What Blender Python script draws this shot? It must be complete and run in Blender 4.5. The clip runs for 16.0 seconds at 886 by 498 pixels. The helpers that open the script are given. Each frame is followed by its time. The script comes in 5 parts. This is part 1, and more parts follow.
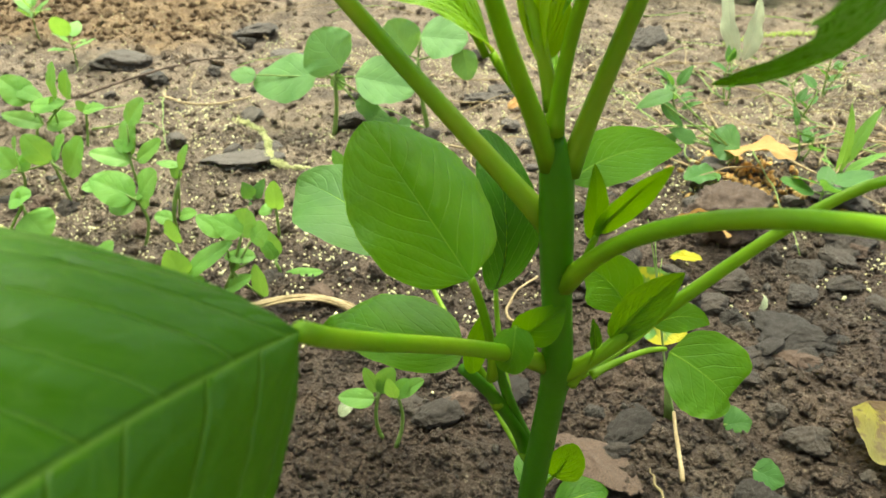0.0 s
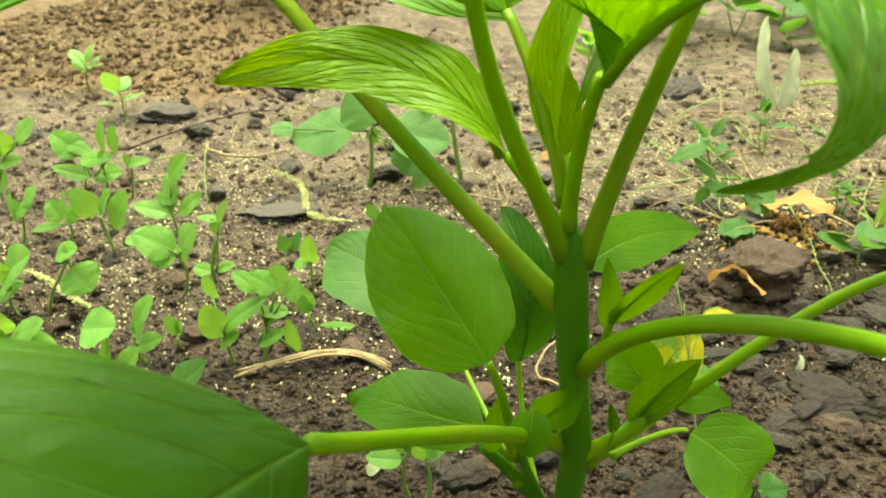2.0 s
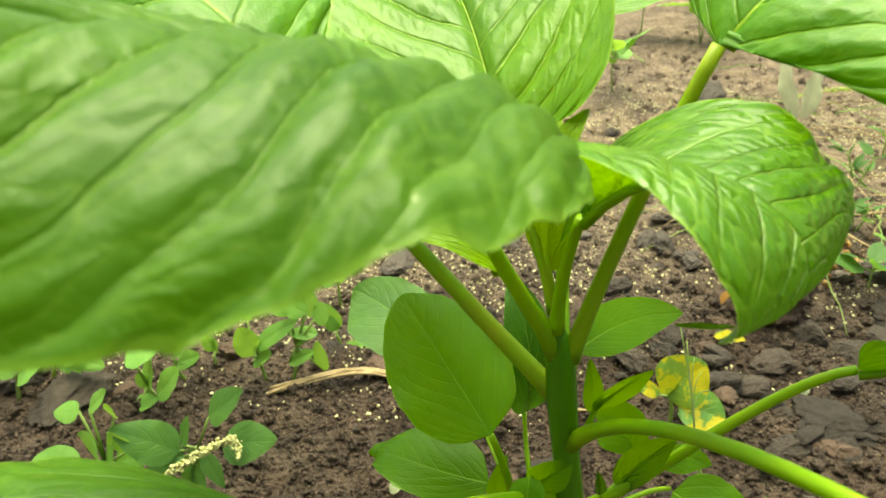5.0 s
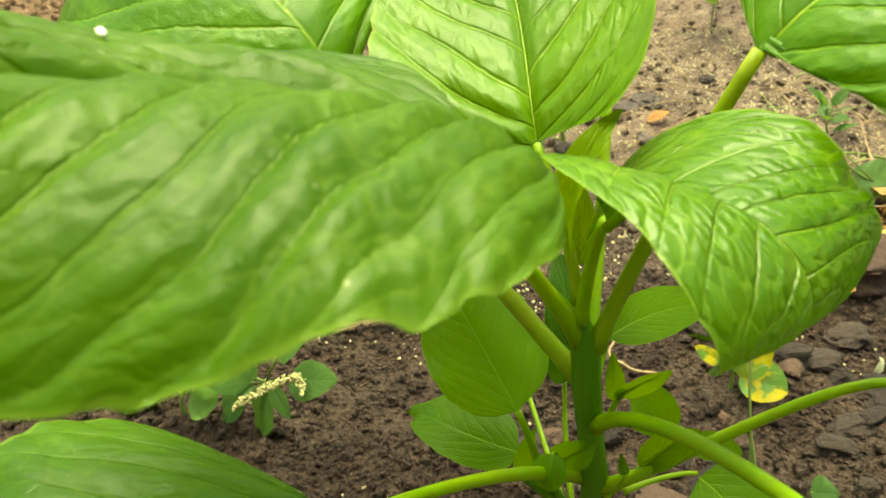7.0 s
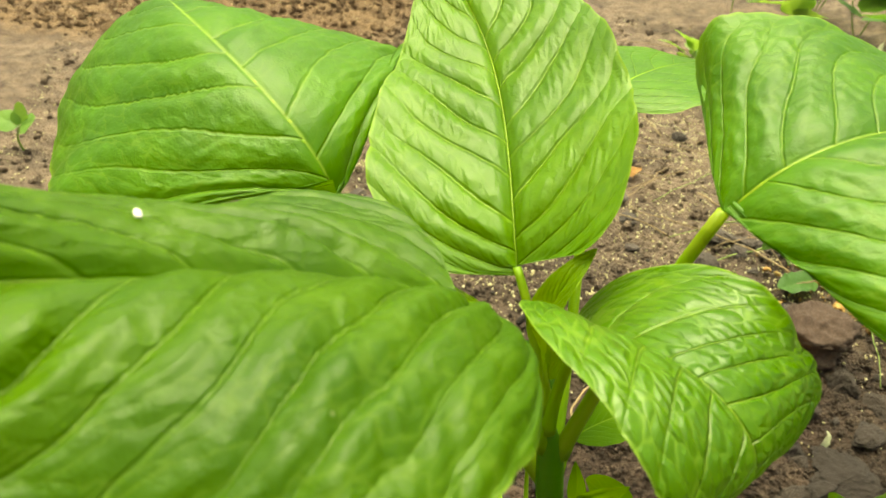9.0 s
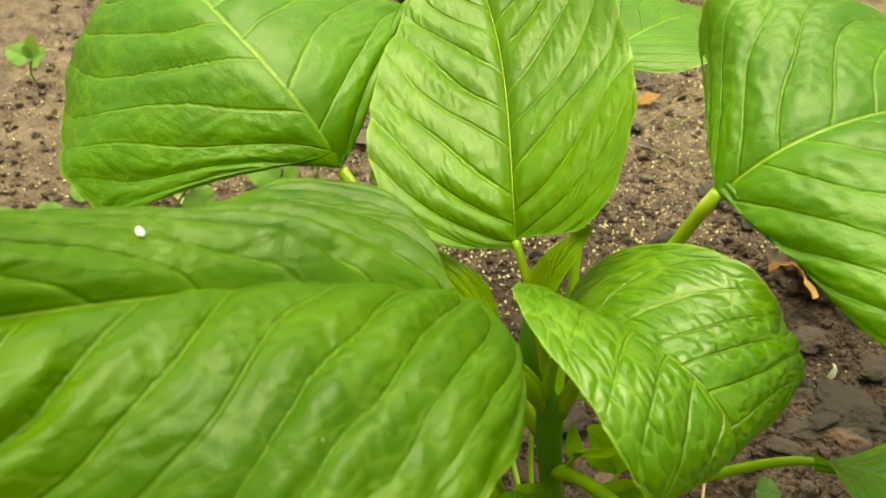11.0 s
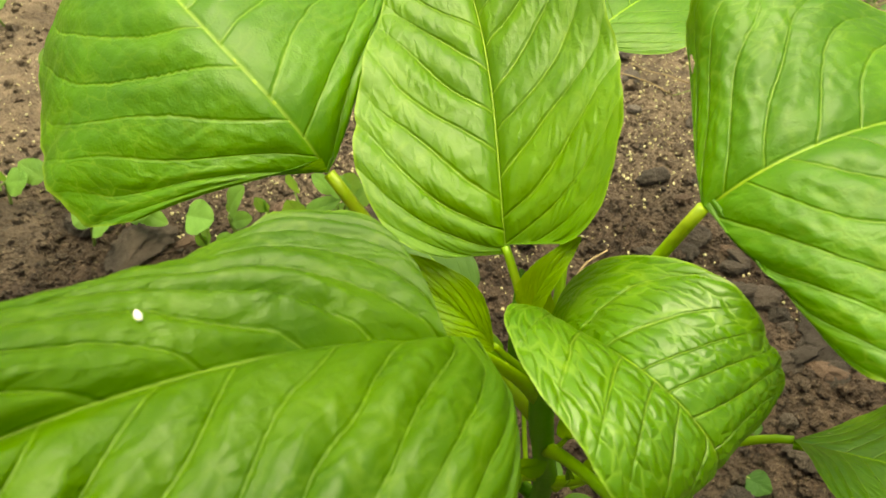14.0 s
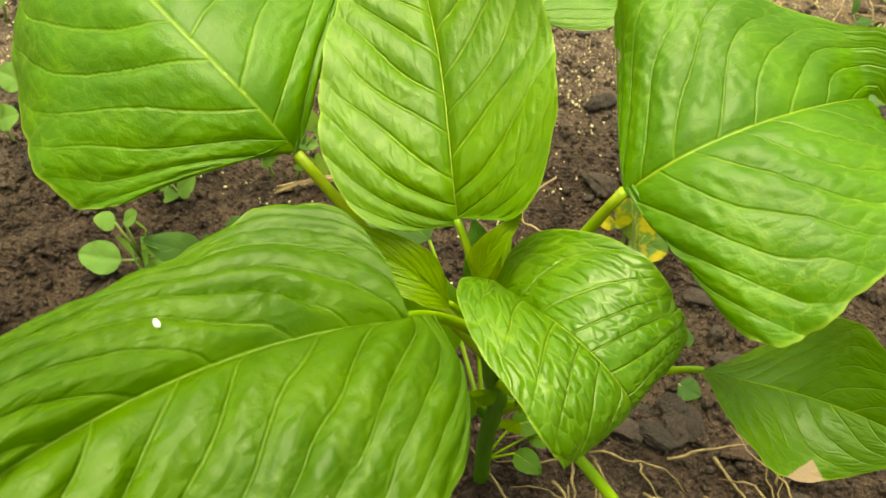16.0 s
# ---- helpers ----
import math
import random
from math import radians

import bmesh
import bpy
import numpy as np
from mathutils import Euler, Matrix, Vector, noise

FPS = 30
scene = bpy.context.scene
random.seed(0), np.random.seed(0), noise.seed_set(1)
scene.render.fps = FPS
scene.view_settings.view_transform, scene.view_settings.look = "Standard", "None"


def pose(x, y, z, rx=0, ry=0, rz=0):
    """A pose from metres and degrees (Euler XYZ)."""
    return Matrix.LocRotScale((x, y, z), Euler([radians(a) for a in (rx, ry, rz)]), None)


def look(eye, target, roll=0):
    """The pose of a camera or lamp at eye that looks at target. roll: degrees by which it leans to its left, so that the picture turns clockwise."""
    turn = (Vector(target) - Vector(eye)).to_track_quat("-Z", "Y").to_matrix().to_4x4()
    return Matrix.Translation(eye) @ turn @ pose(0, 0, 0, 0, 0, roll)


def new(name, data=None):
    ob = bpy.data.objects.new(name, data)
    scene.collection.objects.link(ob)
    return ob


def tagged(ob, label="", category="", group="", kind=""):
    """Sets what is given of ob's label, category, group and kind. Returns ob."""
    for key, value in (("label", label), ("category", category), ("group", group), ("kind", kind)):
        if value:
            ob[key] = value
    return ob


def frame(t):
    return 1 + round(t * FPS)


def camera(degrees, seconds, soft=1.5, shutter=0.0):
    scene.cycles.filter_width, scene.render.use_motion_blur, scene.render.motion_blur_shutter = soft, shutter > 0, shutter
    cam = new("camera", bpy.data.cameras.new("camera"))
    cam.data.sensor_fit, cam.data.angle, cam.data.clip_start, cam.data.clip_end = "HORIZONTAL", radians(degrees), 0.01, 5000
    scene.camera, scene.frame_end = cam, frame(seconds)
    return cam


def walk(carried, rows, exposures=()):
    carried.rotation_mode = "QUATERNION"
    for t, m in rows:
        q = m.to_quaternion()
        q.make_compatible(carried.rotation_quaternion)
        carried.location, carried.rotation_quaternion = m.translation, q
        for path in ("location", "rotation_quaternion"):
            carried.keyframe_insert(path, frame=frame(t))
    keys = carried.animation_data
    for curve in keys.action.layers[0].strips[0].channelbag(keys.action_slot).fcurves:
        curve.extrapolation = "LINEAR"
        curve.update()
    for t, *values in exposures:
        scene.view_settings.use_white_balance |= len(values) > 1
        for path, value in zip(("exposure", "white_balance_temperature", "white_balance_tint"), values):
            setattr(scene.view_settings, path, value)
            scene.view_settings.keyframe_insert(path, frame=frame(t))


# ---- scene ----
cam = camera(61.8, 16.0)
cam.data.dof.use_dof = True
cam.data.dof.focus_distance = 0.21
cam.data.dof.aperture_fstop = 40.0
PATH = [
    (0, (0.0229, 0.0228, 0.2264), (-0.0940, 0.8810, -0.2733), 0.17),
    (0.5, (0.0247, 0.0232, 0.2276), (-0.0889, 0.8917, -0.2549), 0.57),
    (1, (0.0263, 0.0240, 0.2287), (-0.1148, 0.8861, -0.2581), -0.37),
    (1.5, (0.0275, 0.0238, 0.2322), (-0.1281, 0.8932, -0.2368), -0.80),
    (2, (0.0265, 0.0242, 0.2361), (-0.1440, 0.8997, -0.2159), -1.07),
    (2.5, (0.0278, 0.0226, 0.2405), (-0.1440, 0.9047, -0.1982), -0.97),
    (3, (0.0297, 0.0225, 0.2447), (-0.1550, 0.9053, -0.1873), -1.45),
    (3.2, (0.0292, 0.0228, 0.2457), (-0.1494, 0.9035, -0.1929), -1.19),
    (5.3, (0.0339, 0.0169, 0.2674), (-0.1882, 0.8688, -0.2068), -2.34),
    (5.5, (0.0349, 0.0188, 0.2673), (-0.2012, 0.8632, -0.2136), -2.54),
    (6, (0.0409, 0.0252, 0.2680), (-0.2222, 0.8339, -0.2581), -2.19),
    (6.5, (0.0441, 0.0243, 0.2756), (-0.2556, 0.8177, -0.2543), -4.71),
    (7, (0.0437, 0.0225, 0.2777), (-0.2647, 0.8025, -0.2667), -3.14),
    (7.5, (0.0422, 0.0221, 0.2787), (-0.2598, 0.8109, -0.2567), -2.57),
    (8, (0.0414, 0.0226, 0.2828), (-0.2359, 0.8228, -0.2490), 0.69),
    (8.5, (0.0385, 0.0207, 0.2893), (-0.2342, 0.8234, -0.2410), 1.65),
    (8.7, (0.0394, 0.0217, 0.2939), (-0.2330, 0.8313, -0.2261), 1.98),
    (10.8, (0.0422, 0.0269, 0.3103), (-0.2318, 0.7728, -0.2969), 0.50),
    (11, (0.0426, 0.0280, 0.3118), (-0.2312, 0.7670, -0.3037), 0.49),
    (11.5, (0.0429, 0.0289, 0.3150), (-0.2293, 0.7609, -0.3095), 0.07),
    (12, (0.0425, 0.0295, 0.3159), (-0.2228, 0.7589, -0.3147), 0.31),
    (12.5, (0.0399, 0.0309, 0.3158), (-0.2171, 0.7592, -0.3195), 0.56),
    (13, (0.0365, 0.0374, 0.3249), (-0.2181, 0.7337, -0.3462), -0.98),
    (13.5, (0.0380, 0.0361, 0.3265), (-0.2080, 0.7338, -0.3464), -0.54),
    (14, (0.0381, 0.0394, 0.3285), (-0.1949, 0.7100, -0.3758), -0.71),
    (14.5, (0.0354, 0.0396, 0.3373), (-0.1846, 0.6958, -0.3845), -0.80),
    (15, (0.0367, 0.0378, 0.3404), (-0.1573, 0.6605, -0.4176), -0.22),
    (15.5, (0.0372, 0.0364, 0.3482), (-0.1390, 0.6582, -0.4149), 0.80),
    (16, (0.0390, 0.0365, 0.3559), (-0.1107, 0.6306, -0.4344), 1.48),
]
EXPOSURE = 1.15
TONE = [(0.0, 0.48, 6600, -15), (1.5, 0.48, 7000, -21), (3.0, 0.44, 8700, -25), (5.5, 0.33, 7500, -15), (6.5, 0.30, 8400, -14), (8.5, 0.16, 8600, -13), (12.0, -0.06, 8800, -14), (16.0, 0.0, 8800, -11)]
walk(cam, [(t, look(eye, target, roll)) for t, eye, target, roll in PATH], [(t, EXPOSURE + e, kelvin, tint) for t, e, kelvin, tint in TONE])

# ---- world and light ----
world = bpy.data.worlds.new("sky")
scene.world = world
world.use_nodes = True
wn = world.node_tree.nodes
sky = wn.new("ShaderNodeTexSky")
sky.sky_type = "NISHITA"
sky.sun_disc = False
sky.sun_elevation = radians(78)
sky.sun_rotation = radians(-15)
sky.air_density, sky.dust_density = 1.0, 9.0
wn["Background"].inputs["Strength"].default_value = 0.13
world.node_tree.links.new(sky.outputs["Color"], wn["Background"].inputs["Color"])

sun_data = bpy.data.lights.new("sun", "SUN")
sun_data.energy = 2.1
sun_data.angle = radians(60)
sun_data.color = (1.0, 0.95, 0.86)
sun = new("sun", sun_data)
SUN_FROM = Vector((math.sin(radians(-15)) * math.cos(radians(78)), math.cos(radians(-15)) * math.cos(radians(78)), math.sin(radians(78))))
sun.matrix_world = look(SUN_FROM * 5, (0, 0, 0))


# ---- helpers for nodes, meshes and parts ----
def V(x, y, z):
    """A place given in decimetres."""
    return Vector((x, y, z)) * 0.1


def part(name, bm, material, parent=None, label="", smooth=True):
    me = bpy.data.meshes.new(name)
    bm.to_mesh(me)
    bm.free()
    for poly in me.polygons:
        poly.use_smooth = smooth
    if material:
        me.materials.append(material)
    ob = new(name, me)
    ob.parent = parent
    if label:
        tagged(ob, label)
    return ob


def thing(name, place, label, category, group="", kind=""):
    ob = new(name)
    ob.empty_display_size = 0.01
    ob.location = place
    return tagged(ob, label, category, group, kind)


class Nodes:
    """A small shorthand for building node trees."""

    def __init__(self, name):
        self.mat = bpy.data.materials.new(name)
        self.mat.use_nodes = True
        self.t = self.mat.node_tree
        self.n = self.t.nodes
        self.bsdf = self.n["Principled BSDF"]
        self.out = self.n["Material Output"]

    def link(self, a, b):
        self.t.links.new(a, b)

    def put(self, socket, value):
        if isinstance(value, bpy.types.NodeSocket):
            self.link(value, socket)
        else:
            socket.default_value = value

    def math(self, op, a, b=0.0, c=0.0, clamp=False):
        node = self.n.new("ShaderNodeMath")
        node.operation, node.use_clamp = op, clamp
        for socket, value in zip(node.inputs, (a, b, c)):
            self.put(socket, value)
        return node.outputs[0]

    def range(self, value, a, b, c=0.0, d=1.0):
        node = self.n.new("ShaderNodeMapRange")
        node.interpolation_type = "SMOOTHSTEP"
        for key, v in zip(("Value", "From Min", "From Max", "To Min", "To Max"), (value, a, b, c, d)):
            self.put(node.inputs[key], v)
        return node.outputs["Result"]

    def mix(self, fac, a, b, mode="MIX"):
        node = self.n.new("ShaderNodeMix")
        node.data_type, node.blend_type = "RGBA", mode
        self.put(node.inputs[0], fac)
        self.put(node.inputs[6], a)
        self.put(node.inputs[7], b)
        return node.outputs[2]

    def noise(self, vec, scale, detail=4.0, rough=0.55, distort=0.0):
        node = self.n.new("ShaderNodeTexNoise")
        self.put(node.inputs["Vector"], vec)
        node.inputs["Scale"].default_value, node.inputs["Detail"].default_value = scale, detail
        node.inputs["Roughness"].default_value, node.inputs["Distortion"].default_value = rough, distort
        return node.outputs["Fac"]

    def voronoi(self, vec, scale, feature="F1", out="Distance"):
        node = self.n.new("ShaderNodeTexVoronoi")
        node.feature = feature
        self.put(node.inputs["Vector"], vec)
        node.inputs["Scale"].default_value = scale
        return node.outputs[out]

    def coord(self, which="Object"):
        return self.n.new("ShaderNodeTexCoord").outputs[which]

    def uv(self, name):
        node = self.n.new("ShaderNodeUVMap")
        node.uv_map = name
        return node.outputs[0]

    def split(self, vec):
        node = self.n.new("ShaderNodeSeparateXYZ")
        self.link(vec, node.inputs[0])
        return node.outputs

    def random(self):
        return self.n.new("ShaderNodeObjectInfo").outputs["Random"]

    def bump(self, height, strength, distance):
        node = self.n.new("ShaderNodeBump")
        self.put(node.inputs["Height"], height)
        node.inputs["Strength"].default_value, node.inputs["Distance"].default_value = strength, distance
        return node.outputs[0]

    def ramp(self, fac, stops):
        node = self.n.new("ShaderNodeValToRGB")
        self.put(node.inputs[0], fac)
        e = node.color_ramp.elements
        while len(e) < len(stops):
            e.new(0.5)
        for el, (p, c) in zip(e, stops):
            el.position, el.color = p, (*c, 1)
        return node.outputs[0]


def rgb(r, g, b):
    return (r, g, b, 1.0)


# ---- materials ----
def leaf_material(name, base, dark, vein, glow, through_light=0.38, rough=0.38, groove=0.35, quilt=0.10, line=0.75, rib_line=1.0, patch=None, burn=None, gloss=0.27, grain=0.012, mesh=(2.6, 9.0), wide=0.07, net_line=0.22, blemish=False):
    """A living leaf: sunken side veins and a net of finer ones from the blade's own map, light passing through.
    groove, quilt, grain: depth in millimetres of the side veins, of the net between them and of the cells."""
    k = Nodes(name)
    u, v, _ = k.split(k.uv("blade"))
    q0, av, _ = k.split(k.uv("veins"))
    at = k.coord("Object")
    big = k.noise(at, 45, 3)
    small = k.noise(at, 420, 4, 0.6)
    wob = k.math("SUBTRACT", k.noise(at, 160, 3, 0.6), 0.5)
    q = k.math("ADD", q0, k.math("MULTIPLY", wob, 0.10))
    side = k.math("ABSOLUTE", k.math("SUBTRACT", v, 0.5))
    lateral = k.math("PINGPONG", q, 0.5)
    outward = k.range(av, 0.45, 1.0, 1.0, 0.2)
    lat = k.math("MULTIPLY", k.range(lateral, 0.004, k.range(av, 0.0, 1.0, 0.034, 0.016), 1.0, 0.0), outward)
    trench = k.math("MULTIPLY", k.range(lateral, 0.0, wide, 1.0, 0.0), outward)
    mid = k.range(side, 0.0012, 0.0055, 1.0, 0.0)
    mid_trench = k.range(side, 0.0, 0.011, 1.0, 0.0)
    net_at = k.n.new("ShaderNodeCombineXYZ")
    k.put(net_at.inputs[0], k.math("MULTIPLY", k.math("ADD", q0, k.math("MULTIPLY", wob, 0.42)), mesh[0]))
    k.put(net_at.inputs[1], k.math("MULTIPLY", k.math("ADD", av, k.math("MULTIPLY", k.math("SUBTRACT", small, 0.5), 0.07)), mesh[1]))
    net = k.voronoi(net_at.outputs[0], 1.0, "DISTANCE_TO_EDGE")
    rib = k.range(net, 0.0, 0.055, 1.0, 0.0)
    cell = k.voronoi(at, 900, "DISTANCE_TO_EDGE")
    veins = k.math("MAXIMUM", k.math("MULTIPLY", mid, rib_line), k.math("MULTIPLY", lat, 0.62))
    col = k.mix(k.range(big, 0.3, 0.7), rgb(*dark), rgb(*base))
    col = k.mix(k.math("MULTIPLY", small, 0.35), col, rgb(*(c * 1.35 for c in base)))
    col = k.mix(k.math("MULTIPLY", k.math("MULTIPLY", rib, k.range(av, 0.1, 0.8, 0.4, 1.0)), net_line), col, rgb(*vein))
    col = k.mix(k.math("MULTIPLY", veins, line), col, rgb(*vein))
    # pale rim: light caught along the blade's edge, painted with the vein colour
    col = k.mix(k.range(av, 0.972, 0.996, 0.0, 0.45), col, rgb(*vein))
    if blemish:
        dot = k.math("MULTIPLY", k.range(k.voronoi(at, 150), 0.085, 0.05), k.range(k.noise(at, 38, 2), 0.60, 0.64))
        col = k.mix(k.math("MULTIPLY", dot, 0.8), col, rgb(0.46, 0.50, 0.24))
    if patch:
        spot = k.range(k.noise(at, patch[0], 3, 0.6), patch[1], patch[1] + 0.06)
        col = k.mix(spot, col, rgb(*patch[2]))
    if burn:
        off = k.math("ADD", k.math("MULTIPLY", k.math("ABSOLUTE", k.math("SUBTRACT", u, burn[0])), 2.0), k.math("ABSOLUTE", k.math("SUBTRACT", v, burn[1])))
        off = k.math("ADD", off, k.math("MULTIPLY", k.math("SUBTRACT", k.noise(at, 260, 3), 0.5), 0.08))
        col = k.mix(k.range(off, burn[2], burn[2] - 0.02), col, rgb(0.42, 0.30, 0.2))
    k.link(col, k.bsdf.inputs["Base Color"])
    k.put(k.bsdf.inputs["Roughness"], k.range(small, 0.2, 0.8, rough - 0.05, rough + 0.12))
    k.bsdf.inputs["Specular IOR Level"].default_value = gloss
    height = k.math("MULTIPLY", trench, -groove)
    height = k.math("SUBTRACT", height, k.math("MULTIPLY", mid_trench, groove * 1.2))
    height = k.math("ADD", height, k.math("MULTIPLY", k.range(net, 0.0, 0.34), k.math("MULTIPLY", quilt, k.range(big, 0.25, 0.75, 0.55, 1.25))))
    height = k.math("ADD", height, k.math("MULTIPLY", k.range(cell, 0.0, 0.4), grain))
    height = k.math("ADD", height, k.math("MULTIPLY", small, grain * 2))
    nrm = k.bump(height, 1.0, 0.001)
    k.link(nrm, k.bsdf.inputs["Normal"])
    glowing = k.n.new("ShaderNodeBsdfTranslucent")
    thin = k.mix(k.range(big, 0.3, 0.7), rgb(*(c * 0.8 for c in glow)), rgb(*glow))
    thin = k.mix(k.math("MULTIPLY", rib, 0.2), thin, rgb(*(c * 0.75 for c in glow)))
    k.link(k.mix(k.math("MULTIPLY", veins, 0.4), thin, rgb(*vein)), glowing.inputs["Color"])
    k.link(nrm, glowing.inputs["Normal"])
    blend = k.n.new("ShaderNodeMixShader")
    blend.inputs[0].default_value = through_light
    k.link(k.bsdf.outputs[0], blend.inputs[1])
    k.link(glowing.outputs[0], blend.inputs[2])
    k.link(blend.outputs[0], k.out.inputs["Surface"])
    return k.mat


def plain_material(name, a, b, scale=120, rough=0.6, bump=0.0005, bump_scale=300, vary=0.0, spec=0.4, glow=None):
    """Two mixed tones with grain; vary: how far whole objects differ in brightness."""
    k = Nodes(name)
    at = k.coord("Object")
    n1 = k.noise(at, scale, 5, 0.6)
    n2 = k.noise(at, bump_scale, 5, 0.65)
    col = k.mix(k.range(n1, 0.32, 0.68), rgb(*a), rgb(*b))
    col = k.mix(k.math("MULTIPLY", n2, 0.3), col, rgb(*(c * 0.6 for c in a)))
    if vary:
        shade = k.math("ADD", 1.0 - vary, k.math("MULTIPLY", k.random(), 2 * vary))
        node = k.n.new("ShaderNodeVectorMath")
        node.operation = "SCALE"
        k.link(col, node.inputs[0])
        k.link(shade, node.inputs["Scale"])
        col = node.outputs[0]
    k.link(col, k.bsdf.inputs["Base Color"])
    k.bsdf.inputs["Roughness"].default_value = rough
    k.bsdf.inputs["Specular IOR Level"].default_value = spec
    nrm = k.bump(k.math("ADD", n2, k.math("MULTIPLY", n1, 0.6)), 0.6, bump)
    k.link(nrm, k.bsdf.inputs["Normal"])
    if glow:
        g = k.n.new("ShaderNodeBsdfTranslucent")
        g.inputs["Color"].default_value = rgb(*glow)
        blend = k.n.new("ShaderNodeMixShader")
        blend.inputs[0].default_value = 0.3
        k.link(k.bsdf.outputs[0], blend.inputs[1])
        k.link(g.outputs[0], blend.inputs[2])
        k.link(blend.outputs[0], k.out.inputs["Surface"])
    return k.mat


def soil_material():
    """Damp dark soil in front, dry pale soil behind, and a loose brown heap at the back."""
    k = Nodes("soil")
    at = k.coord("Object")
    x, y, z = k.split(at)
    large = k.noise(at, 6, 4, 0.6)
    mid = k.noise(at, 42, 5, 0.65)
    fine = k.noise(at, 330, 6, 0.72)
    grain = k.voronoi(at, 420)
    dry = k.range(k.math("ADD", k.math("ADD", y, k.math("MULTIPLY", x, -0.35)), k.math("MULTIPLY", k.math("SUBTRACT", large, 0.5), 0.35)), 0.34, 0.62)
    damp_col = k.mix(k.range(mid, 0.3, 0.7), rgb(0.034, 0.020, 0.013), rgb(0.096, 0.060, 0.040))
    dry_col = k.mix(k.range(mid, 0.3, 0.7), rgb(0.145, 0.100, 0.071), rgb(0.310, 0.232, 0.166))
    col = k.mix(dry, damp_col, dry_col)
    patchy = k.range(k.noise(at, 13, 4, 0.65), 0.46, 0.64, 0.0, 0.6)
    col = k.mix(patchy, col, k.mix(k.range(mid, 0.3, 0.7), rgb(0.055, 0.038, 0.027), rgb(0.13, 0.094, 0.066)))
    heap = k.math("MULTIPLY", k.range(k.math("ADD", y, k.math("MULTIPLY", mid, 0.06)), 0.80, 0.88), k.range(k.math("ADD", x, k.math("MULTIPLY", mid, 0.06)), -0.28, -0.38))
    col = k.mix(heap, col, k.mix(k.range(mid, 0.35, 0.65), rgb(0.15, 0.088, 0.044), rgb(0.29, 0.19, 0.105)))
    col = k.mix(k.range(fine, 0.56, 0.74, 0.0, 0.65), col, rgb(0.38, 0.305, 0.21))
    col = k.mix(k.range(fine, 0.44, 0.3, 0.0, 0.75), col, rgb(0.028, 0.018, 0.013))
    k.link(col, k.bsdf.inputs["Base Color"])
    k.put(k.bsdf.inputs["Roughness"], k.mix(dry, k.range(mid, 0.3, 0.7, 0.42, 0.8), k.range(mid, 0.3, 0.7, 0.78, 0.95)))
    k.bsdf.inputs["Specular IOR Level"].default_value = 0.36
    h = k.math("ADD", k.math("ADD", fine, k.math("MULTIPLY", grain, 0.6)), k.math("MULTIPLY", mid, 1.2))
    k.link(k.bump(h, 1.0, 0.006), k.bsdf.inputs["Normal"])
    return k.mat


SOIL = soil_material()
LEAF = leaf_material("leaf_green", (0.078, 0.205, 0.003), (0.042, 0.132, 0.003), (0.33, 0.47, 0.05), (0.30, 0.56, 0.003), through_light=0.30, groove=0.20, quilt=0.09, line=0.52, mesh=(1.6, 12.0), gloss=0.33, rough=0.37, grain=0.02, net_line=0.26, blemish=True)
LEAF_BURNT = leaf_material("leaf_scorched", (0.076, 0.185, 0.003), (0.038, 0.12, 0.003), (0.33, 0.47, 0.05), (0.27, 0.55, 0.003), through_light=0.30, burn=(0.62, 1.0, 0.16), blemish=True, groove=0.2, quilt=0.11, line=0.6, mesh=(1.2, 10.0), gloss=0.4, rough=0.35)
LEAF_YOUNG = leaf_material("leaf_young", (0.100, 0.222, 0.004), (0.058, 0.152, 0.004), (0.33, 0.48, 0.05), (0.36, 0.60, 0.004), through_light=0.30, rough=0.36, groove=0.34, wide=0.10, quilt=0.17, net_line=0.2, mesh=(1.4, 10.0), gloss=0.36, line=0.6)
LEAF_TENDER = leaf_material("leaf_tender", (0.175, 0.320, 0.006), (0.120, 0.245, 0.006), (0.40, 0.52, 0.06), (0.50, 0.70, 0.006), through_light=0.36, rough=0.34, groove=0.34, wide=0.12, quilt=0.25, mesh=(1.4, 8.0), gloss=0.36, line=0.6)
LEAF_DOTTED = leaf_material("leaf_dotted", (0.085, 0.180, 0.036), (0.055, 0.130, 0.03), (0.22, 0.36, 0.12), (0.22, 0.42, 0.05), rough=0.48, groove=0.1, quilt=0.02, line=0.4, patch=(330, 0.735, (0.015, 0.018, 0.008)))
# low base colour carries the shade that the leaves above would cast
LEAF_DIMMED = leaf_material("leaf_dimmed", (0.055, 0.140, 0.003), (0.034, 0.098, 0.003), (0.22, 0.36, 0.04), (0.20, 0.42, 0.004), through_light=0.24, groove=0.22, quilt=0.1, line=0.55, mesh=(1.5, 11.0))
LEAF_LOW = leaf_material("leaf_lower", (0.098, 0.245, 0.004), (0.058, 0.17, 0.004), (0.32, 0.47, 0.05), (0.40, 0.66, 0.004), through_light=0.36, groove=0.07, quilt=0.03, line=0.7, mesh=(1.2, 10.0))
# shade from the top leaves put into the base colour and the translucency
LEAF_SHADE = leaf_material("leaf_in_shade", (0.050, 0.145, 0.006), (0.025, 0.088, 0.004), (0.30, 0.46, 0.08), (0.12, 0.32, 0.004), through_light=0.18, line=0.9, quilt=0.05, groove=0.12)
